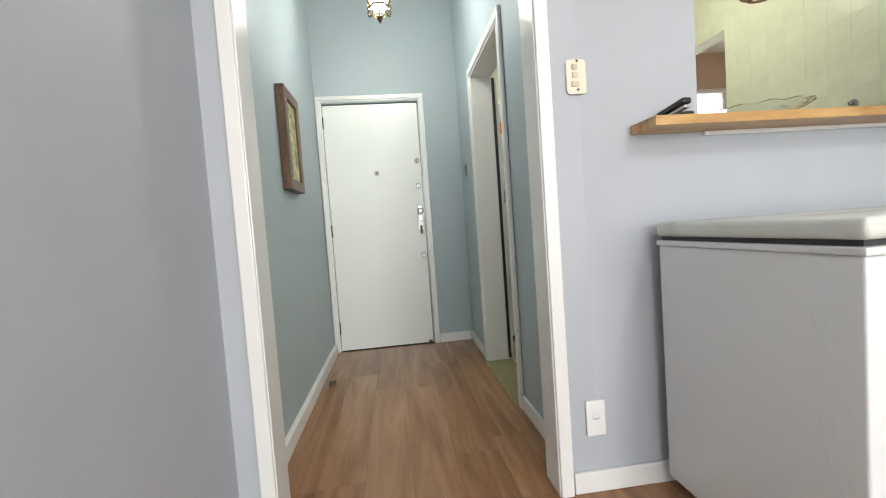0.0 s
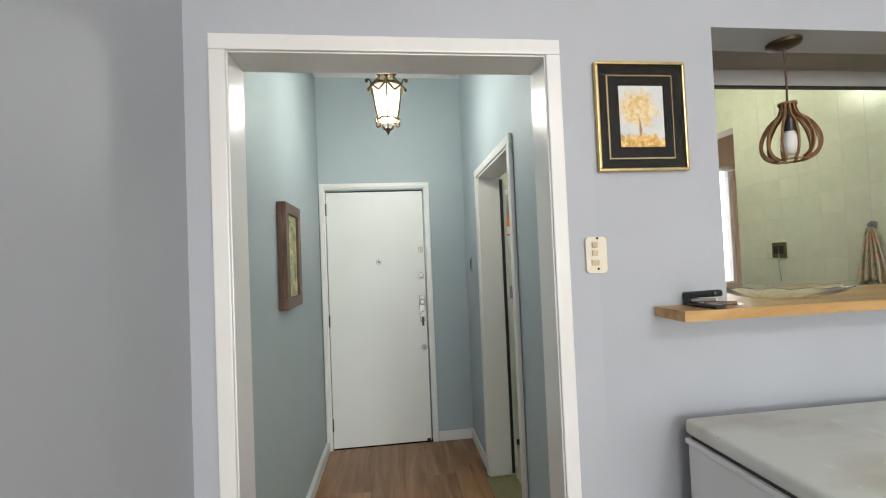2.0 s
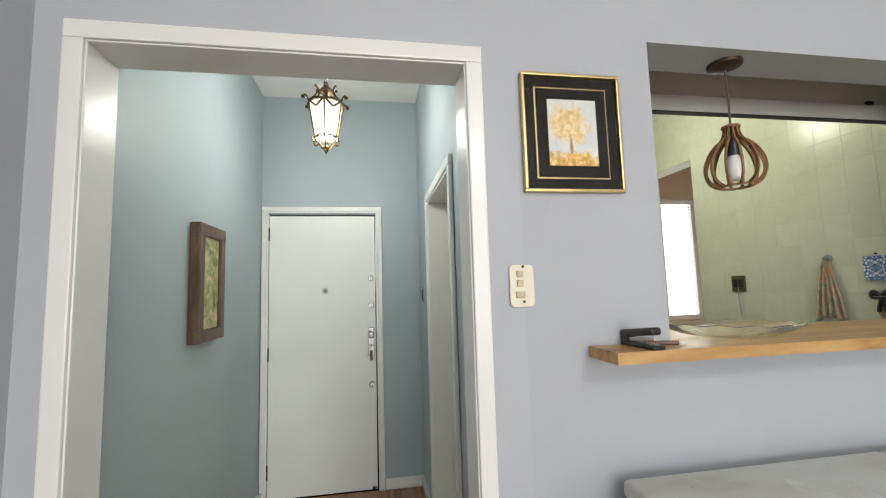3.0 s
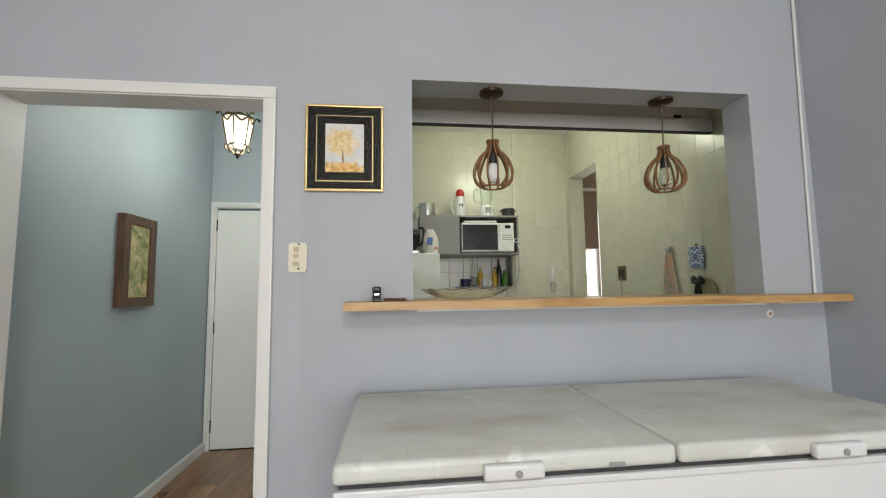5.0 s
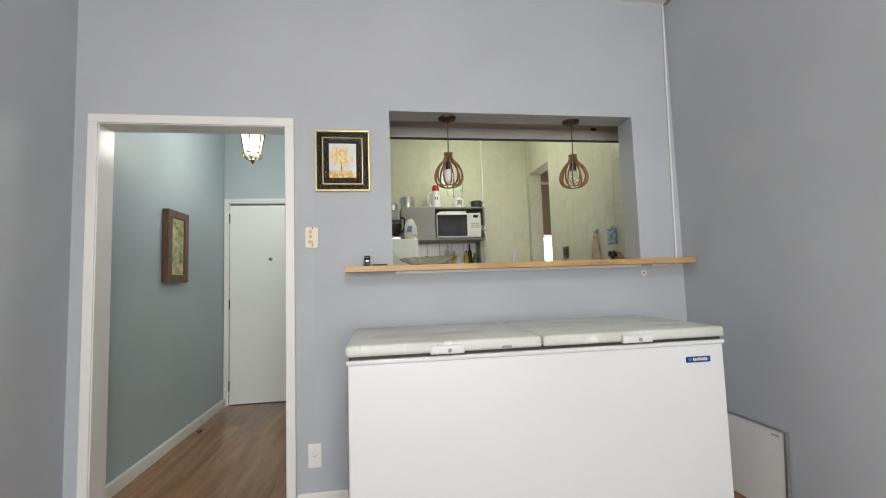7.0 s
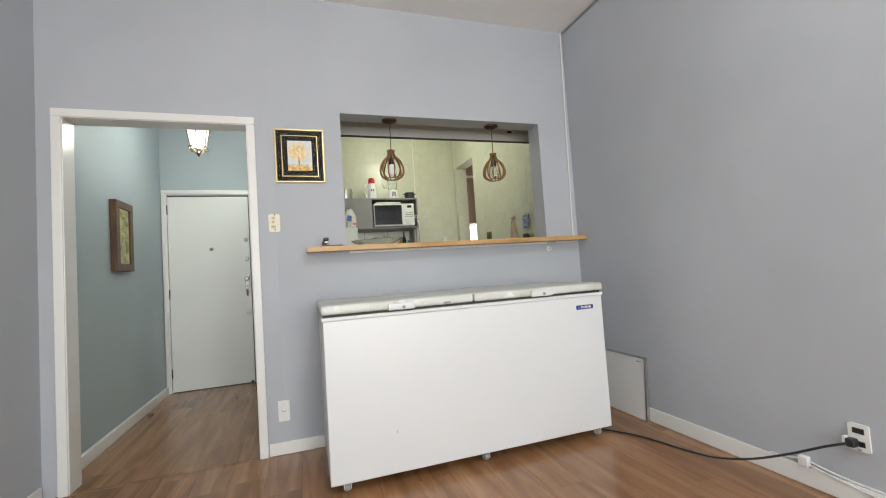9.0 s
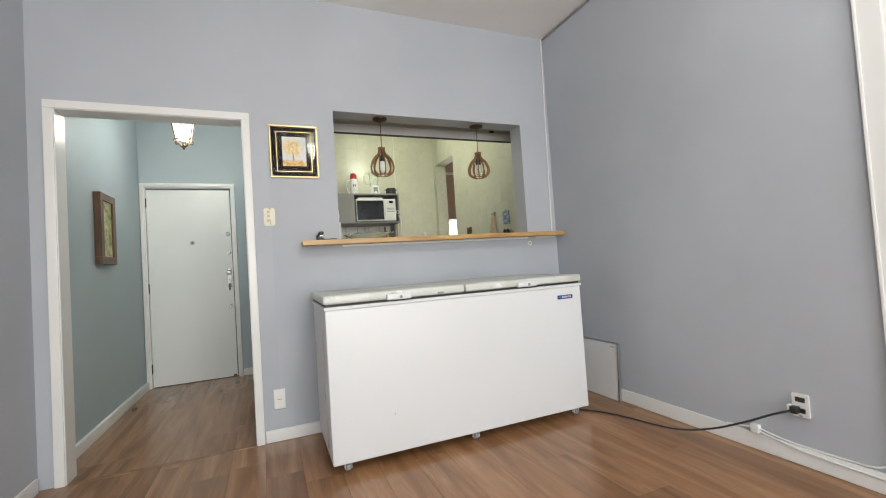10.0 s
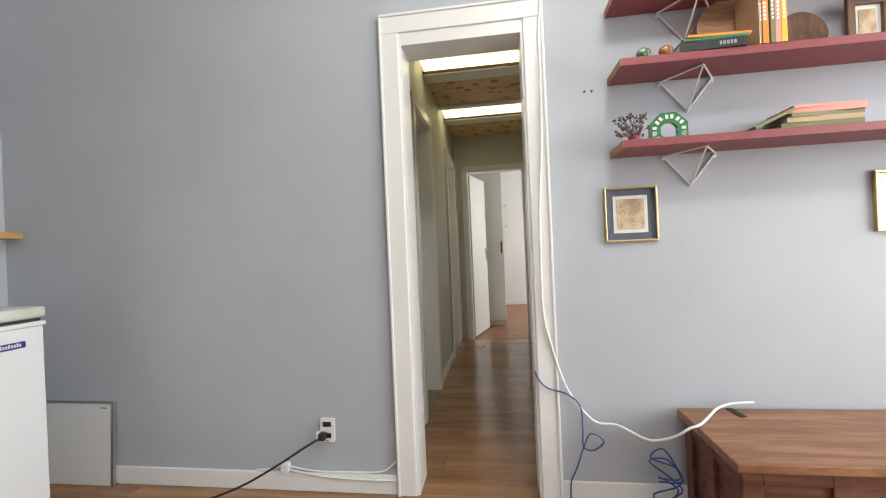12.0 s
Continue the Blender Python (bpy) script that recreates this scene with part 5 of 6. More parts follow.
bottle((1.557, 2.56, 1.3575), 0.026, 0.29, M["bottle_dark"], M["red_plastic"], "tall dark glass bottle with a red cap")
bottle((1.505, 2.53, 1.3575), 0.028, 0.20, M["oil"], M["black"], "yellow oil bottle with a dark cap")
bottle((1.604, 2.50, 1.3575), 0.034, 0.17, M["bottle_green"], M["green"], "squat green glass bottle with green cap")
bottle((1.365, 2.58, 1.3575), 0.030, 0.20, M["oil"], M["grey_plastic"], "amber jar with a grey lid")
bottle((1.293, 2.59, 1.3575), 0.034, 0.30, M["clear"], M["white_plastic"], "tall clear bottle with a pale cap")
for xx, yy, rr, hh in ((1.395, 2.51, 0.036, 0.075), (1.452, 2.53, 0.030, 0.060)):
    cup = thing("white_cup", (xx, yy, 1.357), "small white cup on the rack", "cup", "white cups on the rack")
    part("cup", lathe([(0, 0), (rr * 0.75, 0), (rr, hh), (rr - 0.004, hh), (rr * 0.68, 0.006), (0, 0.006)], (xx, yy, 1.3575), 20), M["white_plastic"], cup, smooth=True)
    part("handle", tube([(xx + rr * 0.9, yy, 1.3575 + hh * 0.8), (xx + rr + 0.014, yy, 1.3575 + hh * 0.6), (xx + rr * 0.8, yy, 1.3575 + hh * 0.3)], 0.004, 6), M["white_plastic"], cup)
jr = thing("glass_jar", (1.285, 2.50, 1.357), "squat clear glass jar on the rack", "jar")
part("jar", lathe([(0, 0), (0.036, 0), (0.040, 0.02), (0.040, 0.07), (0.030, 0.085), (0.026, 0.085), (0.036, 0.068), (0.036, 0.022), (0, 0.006)], (1.285, 2.50, 1.3575), 20), M["clear"], jr, smooth=True)
part("lid", lathe([(0, 0.0855), (0.032, 0.0855), (0.032, 0.098), (0, 0.099)], (1.285, 2.50, 1.3575), 20), M["grey_plastic"], jr)
mg = thing("navy_mug", (1.20, 2.53, 1.357), "dark blue enamel mug on the rack", "mug")
part("cup", lathe([(0, 0), (0.045, 0), (0.05, 0.08), (0.046, 0.08), (0.042, 0.006), (0, 0.006)], (1.195, 2.53, 1.3575), 20), M["navy"], mg, smooth=True)
part("handle", tube([(1.238, 2.53, 1.425), (1.262, 2.525, 1.412), (1.256, 2.525, 1.388), (1.234, 2.53, 1.378)], 0.006, 8), M["black"], mg)

# pipe, interphone, socket, towel, plaque, board
kp = thing("wall_pipe", (1.76, 2.63, 2.0), "thin cream painted pipe up the kitchen wall", "pipe")
part("pipe", tube([(1.765, 2.632, 1.30), (1.765, 2.632, 3.03)], 0.012, 10, steps=0), M["cream"], kp)
ip = thing("interphone", (2.155, 2.64, 1.45), "white wall interphone handset with a hanging cord", "interphone")
part("cradle", box(2.125, 2.185, 2.622, 2.648, 1.40, 1.545, 0.006), M["white_plastic"], ip)
part("handset", box(2.135, 2.168, 2.590, 2.621, 1.395, 1.555, 0.010, 3), M["white_plastic"], ip, smooth=True)
part("cord", tube([(2.15, 2.62, 1.395), (2.14, 2.62, 1.33), (2.17, 2.62, 1.29), (2.20, 2.63, 1.34), (2.18, 2.63, 1.40)], 0.004, 6), M["grey_plastic"], ip)
ks = thing("kitchen_socket", (KX, 1.577, 1.453), "bronze double socket plate with a hanging cord", "socket")
part("plate", box(KX - 0.021, KX - 0.0085, 1.520, 1.634, 1.395, 1.512, 0.004), plain("bronze_plate", (0.17, 0.14, 0.06), 0.4, 0.7), ks)
for y0 in (1.536, 1.584):
    part("socket_face", box(KX - 0.025, KX - 0.0215, y0, y0 + 0.034, 1.425, 1.485, 0.002), M["black"], ks)
part("cord", tube([(KX - 0.03, 1.57, 1.425), (KX - 0.026, 1.575, 1.34), (KX - 0.024, 1.565, 1.22)], 0.004, 6), M["grey_plastic"], ks)

tw = thing("towel_hook", (KX, 0.943, 1.59), "chrome suction hook on the tiles", "hook")
part("disc", disc_on("x", (KX - 0.0085, 0.943, 1.594), 0.022, -0.012, bevel=0.004), M["chrome"], tw)
part("prong", tube([(KX - 0.018, 0.943, 1.594), (KX - 0.045, 0.943, 1.585), (KX - 0.050, 0.943, 1.60)], 0.005, 8), M["chrome"], tw)


def towel():
    bm = bmesh.new()
    rows, cols = 14, 20
    g = []
    for i in range(rows):
        f = i / (rows - 1)
        half = 0.018 + 0.080 * f ** 0.8
        g.append([bm.verts.new((KX - 0.030 - 0.018 * math.sin(j * 1.5 + 0.4) * (0.35 + 0.65 * f), 0.948 + half * (j / (cols - 1) * 2 - 1), 1.575 - 0.34 * f - 0.02 * math.sin(j * 0.45) * f)) for j in range(cols)])
    for i in range(rows - 1):
        for j in range(cols - 1):
            bm.faces.new((g[i][j], g[i][j + 1], g[i + 1][j + 1], g[i + 1][j]))
    return bm


to = thing("dish_towel", (KX - 0.03, 0.948, 1.25), "printed beige dish towel hanging from the hook", "towel")
tc = part("cloth", towel(), M["cloth"], to, smooth=True)
tc.modifiers.new("thickness", "SOLIDIFY").thickness = 0.004

aj = thing("tile_plaque", (KX, 0.70, 1.52), "blue and white ornamental tile plaque hung on the wall", "plaque")
part("tile", box(KX - 0.026, KX - 0.010, 0.642, 0.758, 1.457, 1.588, 0.002), M["azulejo"], aj)
part("nail", disc_on("x", (KX - 0.009, 0.70, 1.60), 0.005, -0.010), M["dark_metal"], aj)
bb = thing("straw_trivet", (KX, 0.64, 1.30), "round straw trivet with a dark ribbon bow", "trivet")
part("disc", turned(lathe([(0, 0), (0.085, 0), (0.088, 0.006), (0.085, 0.012), (0, 0.012)], seg=32), Matrix.Translation((KX - 0.012, 0.632, 1.305)) @ Matrix.Rotation(radians(-90), 4, "Y")), M["straw"], bb, smooth=True)
for s in (-1, 1):
    part("bow", tube([(KX - 0.03, 0.685, 1.365), (KX - 0.04, 0.685 + s * 0.030, 1.392), (KX - 0.035, 0.685 + s * 0.042, 1.365), (KX - 0.03, 0.685, 1.362)], 0.008, 6, squash=2.0), M["black"], bb)
    part("tail", tube([(KX - 0.032, 0.685, 1.362), (KX - 0.034, 0.685 + s * 0.012, 1.32), (KX - 0.03, 0.685 + s * 0.02, 1.29)], 0.007, 6, squash=2.0), M["black"], bb)

# laundry seen through the far doorway
lc = thing("laundry_cupboard", (2.85, 3.6, 1.95), "brown wooden cupboard hung in the laundry", "cupboard")
part("body", box(2.53, 3.06, 3.32, 3.745, 1.82, 3.0, 0.004), M["brown_wall"], lc)
part("rail", box(2.53, 3.06, 3.300, 3.319, 2.56, 2.60, 0.003), M["trim"], lc)
ct = thing("hanging_cloth", (3.2, 3.6, 2.1), "white cloth hanging at the laundry window", "cloth")


def drape():
    bm = bmesh.new()
    g = [[bm.verts.new((3.12 + 0.015 * j - 0.008 * i * (j > 6), 3.66 + 0.02 * math.sin(j * 1.3), 2.50 - 0.05 * i)) for j in range(10)] for i in range(12)]
    for i in range(11):
        for j in range(9):
            bm.faces.new((g[i][j], g[i][j + 1], g[i + 1][j + 1], g[i + 1][j]))
    return bm


part("cloth", drape(), M["cotton"], ct).modifiers.new("thickness", "SOLIDIFY").thickness = 0.003
for k in range(5):
    part("blind_slat", turned(box(3.08, 3.93, -0.012, 0.012, -0.001, 0.001), Matrix.Translation((0, 3.735, 2.555 - 0.030 * k)) @ Matrix.Rotation(radians(25), 4, "X")), M["paper"], bpy.data.objects["window_2"])
part("peg_rail", box(3.06, 3.95, 3.69, 3.71, 2.50, 2.52), M["white_plastic"], ct)

# ---- corridor and bedroom things ----
wr = thing("wardrobe", (6.85, -2.05, 0), "tall white wardrobe with a plinth in the bedroom", "wardrobe")
part("body", box(6.54, 7.14, -2.645, -1.45, 0.07, 2.25, 0.004), M["door"], wr)
part("plinth", box(6.56, 7.12, -2.635, -1.46, 0, 0.069), M["cream"], wr)
for y0 in (-2.643, -2.046):
    dd = part("door", box(6.518, 6.539, y0, y0 + 0.594, 0.085, 2.24, 0.003), M["door"], wr)
    part("handle", tube([(6.516, y0 + 0.03, 1.04), (6.49, y0 + 0.03, 1.06), (6.49, y0 + 0.03, 1.17), (6.516, y0 + 0.03, 1.19)], 0.010, 8), M["dark_metal"], dd)
for z in (1.42, 1.71):
    hb = part("hook", box(6.60, 6.66, -2.662, -2.6455, z - 0.05, z + 0.05, 0.004), M["white_plastic"], wr, "white hook plate")
    part("prong", tube([(6.63, -2.662, z), (6.63, -2.69, z - 0.012), (6.63, -2.695, z + 0.015)], 0.006, 6), M["grey_plastic"], hb)
cpipe = thing("corridor_pipe", (5.615, -2.09, 0), "thin white pipe up the corridor corner", "pipe")
part("pipe", tube([(5.615, -2.098, 0.0), (5.615, -2.098, 2.47)], 0.010, 8, steps=0), M["trim"], cpipe)
ps = thing("power_strip", (5.4, -2.92, 0.002), "dark power strip lying by the corridor wall", "power strip")
part("strip", box(5.30, 5.52, -2.945, -2.900, 0.002, 0.045, 0.006), M["grey_plastic"], ps)

# ---- wall shelves ----
SY0, SY1 = -3.100, -4.75


def shelf(z, label):
    t = thing("wall_shelf", (XR - 0.1, -3.9, z), label, "shelf", "red wall shelves")
    part("board", box(XR - 0.205, XR - 0.002, SY1, SY0 - 0.003, z, z + 0.030, 0.002), M["red"], t)
    part("end_grain", box(XR - 0.204, XR - 0.003, SY0 - 0.0028, SY0, z + 0.001, z + 0.029), M["raw_edge"], t, "raw unpainted board end")
    for yc in (-3.41, -4.41):
        b = [(XR - 0.006, yc - 0.005, z - 0.135), (XR - 0.006, yc + 0.100, z - 0.006), (XR - 0.006, yc - 0.105, z - 0.006), (XR - 0.160, yc - 0.005, z - 0.006)]
        br = bmesh.new()
        for i, j in ((0, 1), (0, 2), (0, 3), (1, 3), (2, 3)):
            tube([b[i], b[j]], 0.0037, 6, bm=br, steps=0)
        k = part("bracket", br, M["trim"], t, "white bent-wire bracket")
        for q in (b[1], b[2]):
            part("eyelet", disc_on("x", (XR - 0.001, q[1], q[2] - 0.012), 0.007, -0.006, 10), M["trim"], k)
    return t


for z in (1.477, 1.789, 2.080):
    shelf(z, "dark red painted wall shelf on white wire brackets")


def book(at, dx, dy, h, mat, rz=0.0, label="", upright=False):
    """A book with covers, spine towards the room and a page block. at: its lower middle; dx, dy, h along its x, y, z."""
    t = thing("book", at, label, "book", "books on the shelves")
    m = Matrix.Translation(at) @ Matrix.Rotation(radians(rz), 4, "Z")
    c = 0.002
    if upright:
        cov = boxes([(-dx / 2, dx / 2, -dy / 2, -dy / 2 + c, 0, h), (-dx / 2, dx / 2, dy / 2 - c, dy / 2, 0, h), (-dx / 2, -dx / 2 + c, -dy / 2 + c, dy / 2 - c, 0, h)])
        pag = box(-dx / 2 + c, dx / 2 - 0.004, -dy / 2 + c, dy / 2 - c, 0.003, h - 0.003)
    else:
        cov = boxes([(-dx / 2, dx / 2, -dy / 2, dy / 2, 0, c), (-dx / 2, dx / 2, -dy / 2, dy / 2, h - c, h), (-dx / 2, -dx / 2 + c, -dy / 2, dy / 2, c, h - c)])
        pag = box(-dx / 2 + c, dx / 2 - 0.004, -dy / 2 + 0.003, dy / 2 - 0.003, c, h - c)
    part("cover", turned(cov, m), mat, t)
    part("pages", turned(pag, m), M["paper"], t)
    if h > 0.025 or (upright and dy > 0.017):
        if upright:
            bars = boxes([(-dx / 2 - 0.0008, -dx / 2 - 0.0001, -dy * 0.2, dy * 0.2, h * (0.35 + 0.06 * k), h * (0.39 + 0.06 * k)) for k in range(5)])
        else:
            bars = boxes([(-dx / 2 - 0.0008, -dx / 2 - 0.0001, -0.03 - 0.012 * k, -0.022 - 0.012 * k, h * 0.3, h * 0.7) for k in range(5)])
        part("lettering", turned(bars, m), M["paper"] if upright else M["grey_plastic"], t)
    return t


Z2, Z3 = 1.8195, 1.5075
# middle shelf
z = Z2
for k, (h, mat, lab) in enumerate(((0.034, M["black"], "thick black book lying flat"), (0.011, M["green"], "thin green book in a lying stack"), (0.009, M["orange"], "thin orange book on top of a stack"))):
    book((XR - 0.135, -3.432 - 0.008 * k, z), 0.150, 0.225, h, mat, 3 * k - 3, lab)
    z += h + 0.0005
y = -3.592
for w, h, mat, lab in ((0.012, 0.235, M["tan"], "thin tan book standing upright"), (0.024, 0.238, M["orange"], "orange book standing upright"), (0.016, 0.245, M["olive"], "dark olive book standing upright"),
                       (0.018, 0.235, M["pink"], "salmon book standing upright"), (0.018, 0.240, M["yellow"], "yellow-orange book standing upright")):
    book((XR - 0.133, y, Z2), 0.150, w, h, mat, 0, lab, True)
    y -= w + 0.002
bxw = thing("tan_plate", (XR - 0.05, -3.56, Z2), "large round tan wooden plate leaning behind the books", "plate")
part("plate", turned(lathe([(0, 0), (0.070, 0), (0.128, 0.014), (0.131, 0.020), (0.070, 0.007), (0, 0.007)], seg=40), Matrix.Translation((XR - 0.034, -3.575, Z2 + 0.132)) @ Matrix.Rotation(radians(-80), 4, "Y")), M["raw_edge"], bxw, smooth=True)
pw = thing("wooden_plate", (XR - 0.03, -3.82, Z2), "round turned wooden plate leaning on the wall", "plate")
part("plate", turned(lathe([(0, 0), (0.050, 0), (0.088, 0.012), (0.090, 0.016), (0.050, 0.006), (0, 0.006)], seg=36), Matrix.Translation((XR - 0.030, -3.835, Z2 + 0.092)) @ Matrix.Rotation(radians(-80), 4, "Y")), M["frame_wood"], pw, smooth=True)
framed("standing_photo", (XR - 0.045, -4.13, Z2 + 0.0005), 0.15, 0.20, "y", -1, 0.028, 0.020, M["frame_wood"], [("mat", 0.02, M["paper"]), ("print", 0.045, M["engraving"])], "small framed print with a wooden frame on the shelf")
for yy, mat, lab in ((-3.195, painting("green_egg_paint", [(0.40, (0.03, 0.10, 0.05)), (0.52, (0.10, 0.22, 0.12)), (0.60, (0.60, 0.58, 0.48))], 45), "small painted green and white egg"), (-3.275, painting("brown_egg_paint", [(0.40, (0.14, 0.05, 0.02)), (0.52, (0.40, 0.18, 0.06)), (0.62, (0.60, 0.42, 0.20))], 45), "small painted brown and orange egg")):
    e = thing("painted_egg", (XR - 0.10, yy, Z2), lab, "ornament", "painted eggs")
    part("egg", ball((XR - 0.180, yy, Z2 + 0.0205), 0.021, sub=3, scale=(1, 1.25, 1)), mat, e, smooth=True)
    part("spot", ball((XR - 0.1975, yy + 0.006, Z2 + 0.026), 0.005, sub=1), M["paper"], e)
    part("spot", ball((XR - 0.1985, yy - 0.010, Z2 + 0.019), 0.004, sub=1), M["yellow"], e)

# lower shelf
z = Z3
for k, (h, mat, l, lab) in enumerate(((0.022, M["olive"], 0.265, "large olive book in a lying stack"), (0.018, M["tan"], 0.25, "tan book in a lying stack"), (0.014, M["olive"], 0.245, "green book in a lying stack"),
                                       (0.018, M["pink"], 0.25, "salmon book in a lying stack"), (0.010, M["pink"], 0.24, "thin pale pink book on top of a stack"))):
    book((XR - 0.100, -3.80 - 0.006 * k, z), 0.165, l, h, mat, (k % 3 - 1) * 2.5, lab)
    z += h + 0.0005
lk = thing("magazine", (XR - 0.11, -3.64, Z3), "olive magazine leaning against the stacked books", "magazine")
part("pages", turned(box(-0.07, 0.07, -0.075, 0.075, 0, 0.012, 0.002), Matrix.Translation((XR - 0.12, -3.640, Z3 + 0.036)) @ Matrix.Rotation(radians(-24), 4, "X")), M["olive"], lk)

oc = thing("octagon_ornament", (XR - 0.10, -3.29, Z3), "green octagonal arch ornament with small white tiles", "ornament")


def oct_ring(r0, r1, d):
    bm = bmesh.new()
    vs = []
    for k in range(-1, 8):
        a = radians(45 * k - 22.5 + 45)
        vs.append([bm.verts.new((x, r * math.cos(a), r * math.sin(a))) for r in (r0, r1) for x in (0, d)])
    for a, b in zip(vs[:8], vs[1:9]):
        for i, j in ((0, 1), (1, 3), (3, 2), (2, 0)):
            bm.faces.new((a[i], a[j], b[j], b[i]))
    bmesh.ops.remove_doubles(bm, verts=bm.verts, dist=1e-5)
    bmesh.ops.bisect_plane(bm, geom=bm.verts[:] + bm.edges[:] + bm.faces[:], plane_co=(0, 0, -0.042), plane_no=(0, 0, -1), clear_outer=True)
    bmesh.ops.holes_fill(bm, edges=bm.edges, sides=8)
    return bm


om = Matrix.Translation((XR - 0.125, -3.295, Z3 + 0.0425))
part("arch", turned(oct_ring(0.034, 0.077, 0.018), om), M["green"], oc)
for k in range(7):
    a = radians(-45 + 45 * k)
    if k in (0,):
        a = radians(-25)
    if k == 6:
        a = radians(205)
    tm = om @ Matrix.Rotation(a, 4, "X")
    for o in (-0.013, 0.006):
        part("white_tile", turned(box(-0.0025, -0.0003, 0.046, 0.062, o, o + 0.011), tm), M["paper"], oc)

fl = thing("dried_flowers", (XR - 0.10, -3.15, Z3), "small bunch of dry dark flowers in a pot", "plant")
part("pot", lathe([(0, 0), (0.018, 0), (0.024, 0.03), (0.020, 0.03), (0, 0.02)], (XR - 0.12, -3.165, Z3), 16), M["red"], fl, smooth=True)
rng = random.Random(11)
stems, heads = bmesh.new(), bmesh.new()
for k in range(46):
    tip = (XR - 0.12 + rng.uniform(-.045, .045), -3.155 + rng.uniform(-.055, .055), Z3 + 0.055 + rng.uniform(-.03, .065))
    tube([(XR - 0.12, -3.165, Z3 + 0.025), tuple((a + b) / 2 + rng.uniform(-.006, .006) for a, b in zip(tip, (XR - 0.12, -3.165, Z3 + 0.04))), tip], 0.0010, 4, bm=stems, steps=2)
    for q in range(3):
        ball((tip[0] + rng.uniform(-.008, .008), tip[1] + rng.uniform(-.008, .008), tip[2] + rng.uniform(-.008, .008)), rng.uniform(.003, .0065), bm=heads, sub=1)
tagged(part("stems", stems, M["dry"], fl), kind="stuff")
tagged(part("flower_heads", heads, M["dry"], fl), kind="stuff")
for k, yy in enumerate((-3.005, -3.035)):
    n_ = thing("wall_screw", (XR, yy, 1.77), "small dark screw head in the wall", "screw")
    part("head", disc_on("x", (XR - 0.001, yy, 1.775), 0.005, -0.004, 10), M["black"], n_)

# ---- wooden chest ----
ch = thing("wooden_chest", (2.18, -3.95, 0), "old red-brown wooden chest with worn top and panelled sides", "chest")
CX0, CX1, CY0, CY1 = 1.985, 2.395, -4.70, -3.345
part("lid", box(CX0 - 0.035, CX1 + 0.012, CY0 - 0.03, CY1 + 0.028, 0.384, 0.416, 0.006), M["chest_top"], ch, "worn lighter lid")
part("body", box(CX0 + 0.012, CX1, CY0, CY1 - 0.012, 0.03, 0.383), M["chest_wood"], ch)
for a, b in ((CX0, CX0 + 0.06), (CX0 + 0.175, CX0 + 0.235), (CX1 - 0.06, CX1)):
    part("stile", box(a, b, CY1 - 0.0118, CY1 + 0.004, 0.0, 0.383, 0.003), M["chest_wood"], ch)
part("rail", box(CX0 + 0.0605, CX1 - 0.0605, CY1 - 0.0118, CY1 + 0.002, 0.33, 0.383, 0.003), M["chest_wood"], ch)
part("rail", box(CX0 + 0.0605, CX1 - 0.0605, CY1 - 0.0118, CY1 + 0.002, 0.03, 0.09, 0.003), M["chest_wood"], ch)
for k in range(6):
    y0 = CY0 + k * (CY1 - CY0 - 0.06) / 5
    part("stile", box(CX0 - 0.004, CX0 + 0.0118, y0, y0 + 0.06, 0.0, 0.383, 0.003), M["chest_wood"], ch)
for z0, z1 in ((0.33, 0.383), (0.03, 0.09)):
    part("rail", box(CX0 - 0.002, CX0 + 0.0116, CY0 + 0.062, CY1 - 0.062, z0, z1, 0.003), M["chest_wood"], ch)
for yy in (-3.52, -4.12):
    part("hinge_strap", turned(box(-0.045, 0.045, -0.014, 0.014, 0, 0.003, 0.001), Matrix.Translation((2.355, yy, 0.4165)) @ Matrix.Rotation(radians(8), 4, "Z")), M["dark_metal"], ch)

# loose cables by the corridor doorway
wcb = thing("white_antenna_cable", (2.39, -2.9, 0.4), "thick white cable sagging from the doorway frame to the chest", "cable")
part("cord", tube([(2.394, -2.835, 2.20), (2.392, -2.818, 2.04), (2.392, -2.818, 1.86), (2.392, -2.810, 1.55), (2.390, -2.792, 1.28), (2.392, -2.786, 0.965), (2.392, -2.790, 0.81), (2.394, -2.820, 0.67), (2.396, -2.851, 0.56), (2.396, -2.893, 0.464), (2.392, -2.980, 0.361), (2.380, -3.072, 0.350),
                         (2.330, -3.166, 0.316), (2.280, -3.213, 0.336), (2.220, -3.250, 0.382), (2.205, -3.285, 0.415), (2.212, -3.325, 0.4265), (2.285, -3.388, 0.4270), (2.350, -3.450, 0.436), (2.375, -3.515, 0.446), (2.380, -3.600, 0.450)], 0.0050, 8), M["white_cable"], wcb)
bc = thing("blue_network_cable", (2.39, -2.9, 0.2), "thin blue network cable looping down to the floor", "cable")
part("cord", tube([(2.64, -2.840, 0.64), (2.52, -2.765, 0.60), (2.405, -2.745, 0.562), (2.388, -2.787, 0.505), (2.390, -2.869, 0.478), (2.392, -2.925, 0.425), (2.392, -2.932, 0.332), (2.392, -2.933, 0.250), (2.392, -2.975, 0.236), (2.390, -3.016, 0.275),
                         (2.390, -2.966, 0.308), (2.386, -2.936, 0.262), (2.390, -2.902, 0.162), (2.390, -2.875, 0.098), (2.388, -2.870, 0.012), (2.34, -2.86, 0.006)], 0.0032, 6), M["blue_cable"], bc)
bt = thing("blue_cable_tangle", (2.33, -3.27, 0.0), "tangle of blue network cable beside the chest", "cable")
rng = random.Random(5)
pts = []
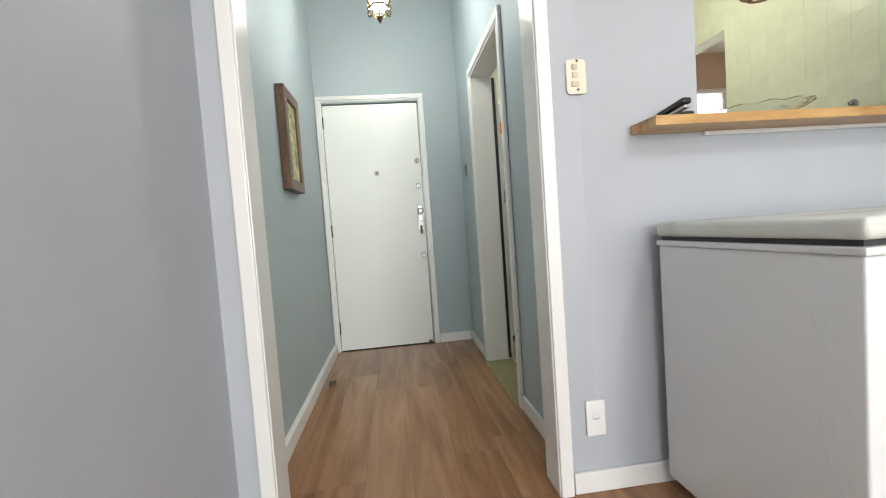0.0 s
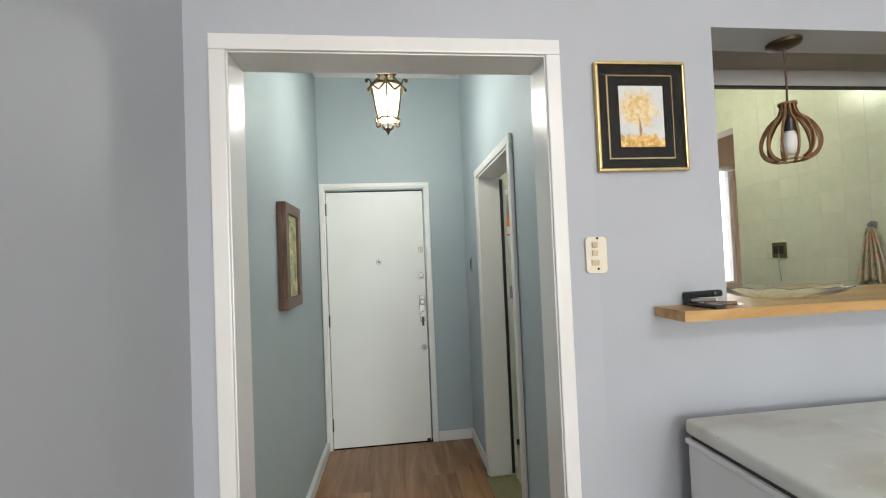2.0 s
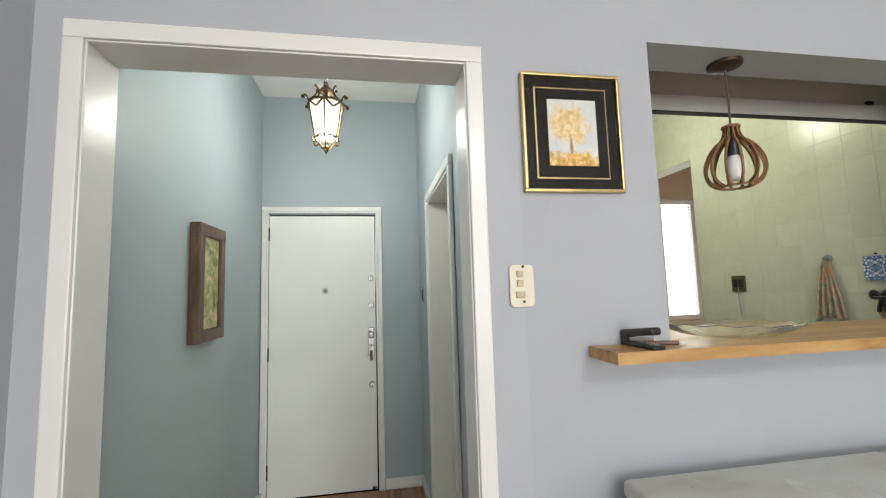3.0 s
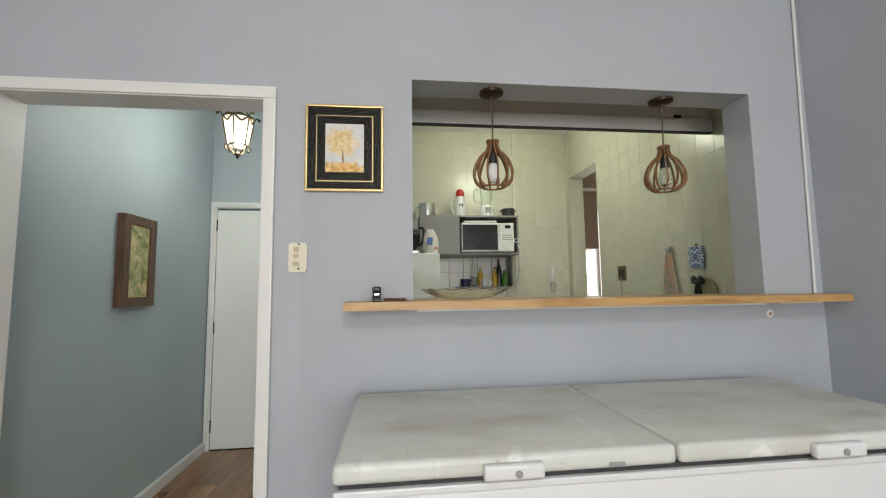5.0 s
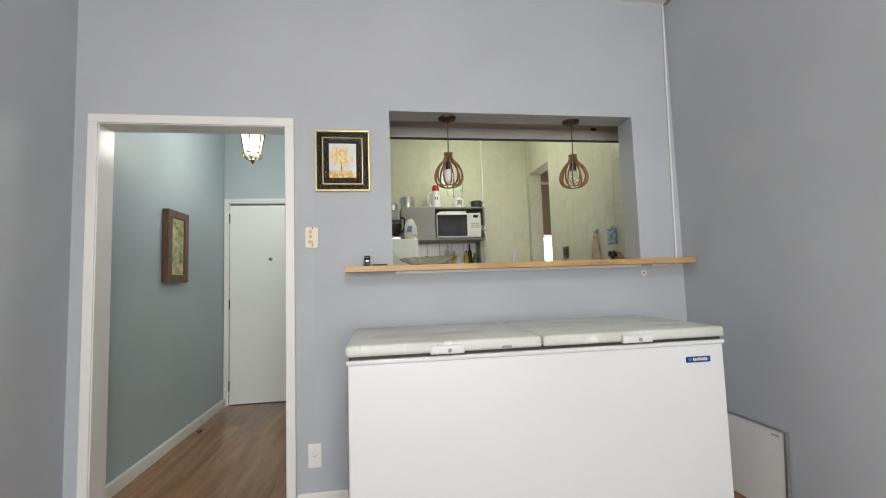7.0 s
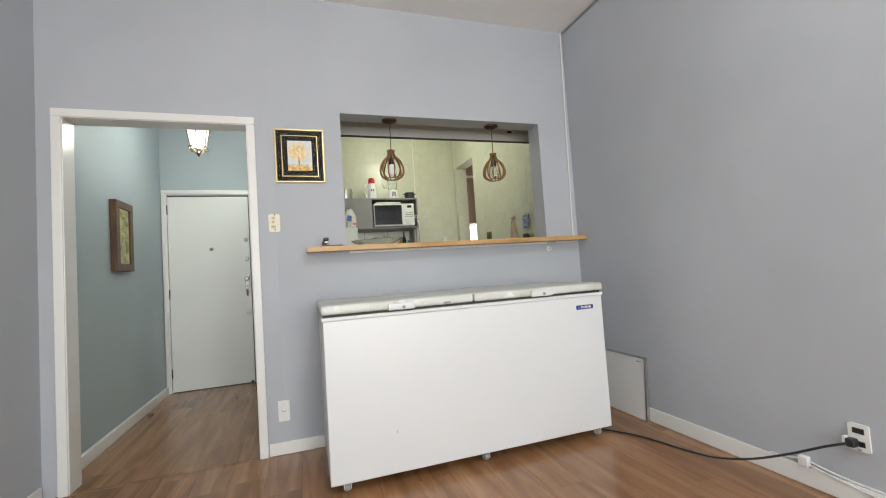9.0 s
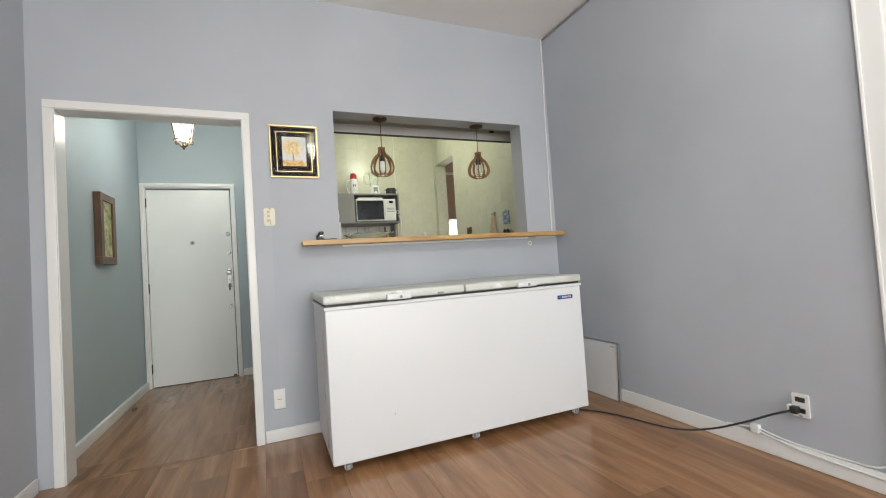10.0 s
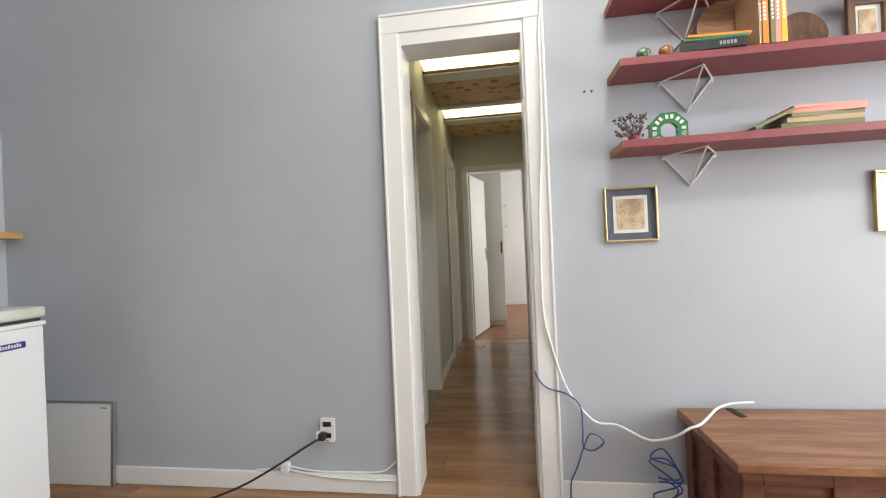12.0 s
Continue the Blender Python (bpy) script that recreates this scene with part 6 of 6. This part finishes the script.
for k in range(18):
    a = k * 1.9
    pts.append((2.34 + 0.04 * math.cos(a * 0.7), -3.245 + 0.055 * math.sin(a), 0.012 + 0.25 * abs(math.sin(k * 0.31)) * (0.6 + 0.4 * rng.random())))
part("cord", tube(pts, 0.0035, 6, steps=4), M["blue_cable"], bt)


# ---- floor planks ----
PLANKS = {}


def plank_mesh(w, l):
    key = (round(w, 3), round(l, 3))
    if key not in PLANKS:
        c, d = 0.0006, 0.0006
        co, fa = [], []
        for x, y, z in ((w / 2, l / 2, -0.012), (w / 2, l / 2, -d), (w / 2 - c, l / 2 - c, 0)):
            co += [(-x, -y, z), (x, -y, z), (x, y, z), (-x, y, z)]
        for r in (0, 4):
            for k in range(4):
                j = (k + 1) % 4
                fa.append((r + k, r + j, r + 4 + j, r + 4 + k))
        fa.append((8, 9, 10, 11))
        me = bpy.data.meshes.new("plank")
        me.from_pydata(co, [], fa)
        me.materials.append(M["plank"])
        PLANKS[key] = me
    return PLANKS[key]


def plank_floor(name, x0, x1, y0, y1, label, seed):
    base = structure(name, box(x0, x1, y0, y1, -0.10, -0.0122), M["plank_gap"], label, "floor")
    rng = random.Random(seed)
    x = x0
    while x < x1 - 0.005:
        w = min(0.192, x1 - x)
        y = y0 - rng.uniform(0, 1.1)
        while y < y1 - 0.01:
            a, b = max(y, y0), min(y + 1.28, y1)
            if b - a > 0.02:
                o = new("plank", plank_mesh(w - 0.0006, b - a - 0.0006))
                o.parent = base
                o.location = Vector((x + w / 2, (a + b) / 2, 0)) - base.location
            y += 1.28
        x += w
    return base


plank_floor("floor", XL, XR, YB, 0.0, "brown wood laminate plank floor with a soft sheen", 1)
plank_floor("floor_hall", XL, XH, 0.0, YH, "brown wood laminate plank floor in the hall", 2)
plank_floor("floor_corridor", XR, CE, CS, CN, "brown wood laminate plank floor in the corridor", 3)


# ---- kitchen tiles ----
def tile_mesh(mat):
    s, c = 0.0744, 0.0014
    co = [(-s, -s, 0), (s, -s, 0), (s, s, 0), (-s, s, 0), (-s, -s, 0.005), (s, -s, 0.005), (s, s, 0.005), (-s, s, 0.005),
          (-s + c, -s + c, 0.0075), (s - c, -s + c, 0.0075), (s - c, s - c, 0.0075), (-s + c, s - c, 0.0075)]
    fa = [(r + k, r + (k + 1) % 4, r + 4 + (k + 1) % 4, r + 4 + k) for r in (0, 4) for k in range(4)] + [(8, 9, 10, 11)]
    me = bpy.data.meshes.new("tile")
    me.from_pydata(co, [], fa)
    me.materials.append(mat)
    return me


TILE = tile_mesh(M["tile"])
rng = random.Random(8)
wallE, wallB = bpy.data.objects["wall_kitchen_east"], bpy.data.objects["wall_kitchen_back"]


def lay(wall, at, turn, mesh=TILE):
    o = new("tile", mesh)
    o.parent = wall
    o.matrix_local = Matrix.Translation(Vector(at) - wall.location) @ turn @ pose(0, 0, 0, rng.uniform(-.15, .15), rng.uniform(-.15, .15), 0)


for i in range(12):
    for k in range(13):
        y, z = 0.275 + 0.15 * i, 1.165 + 0.15 * k
        if y < 1.95:
            lay(wallE, (KX, min(y, 1.8755), z), Matrix.Rotation(radians(-90), 4, "Y"))
for i in range(4):
    for k in range(3):
        lay(wallE, (KX, 2.03 + 0.15 * i, 2.59 + 0.15 * k), Matrix.Rotation(radians(-90), 4, "Y"))
for i in range(15):
    for k in range(13):
        lay(wallB, (0.275 + 0.15 * i, KY, 1.165 + 0.15 * k), Matrix.Rotation(radians(90), 4, "X"))

# white splash tiles with dark joints under the wall cabinet
sp = structure("splashback", box(0.885, 1.655, KY - 0.022, KY - 0.0145, 1.212, 1.660), M["plank_gap"], "white glazed splash tiles with dark joints under the wall cabinet", "tiles")
SPLASH = tile_mesh(M["white_tile"])
for i in range(5):
    for k in range(3):
        lay(sp, (0.965 + 0.1525 * i, KY - 0.022, 1.285 + 0.1505 * k), Matrix.Rotation(radians(90), 4, "X"), SPLASH)
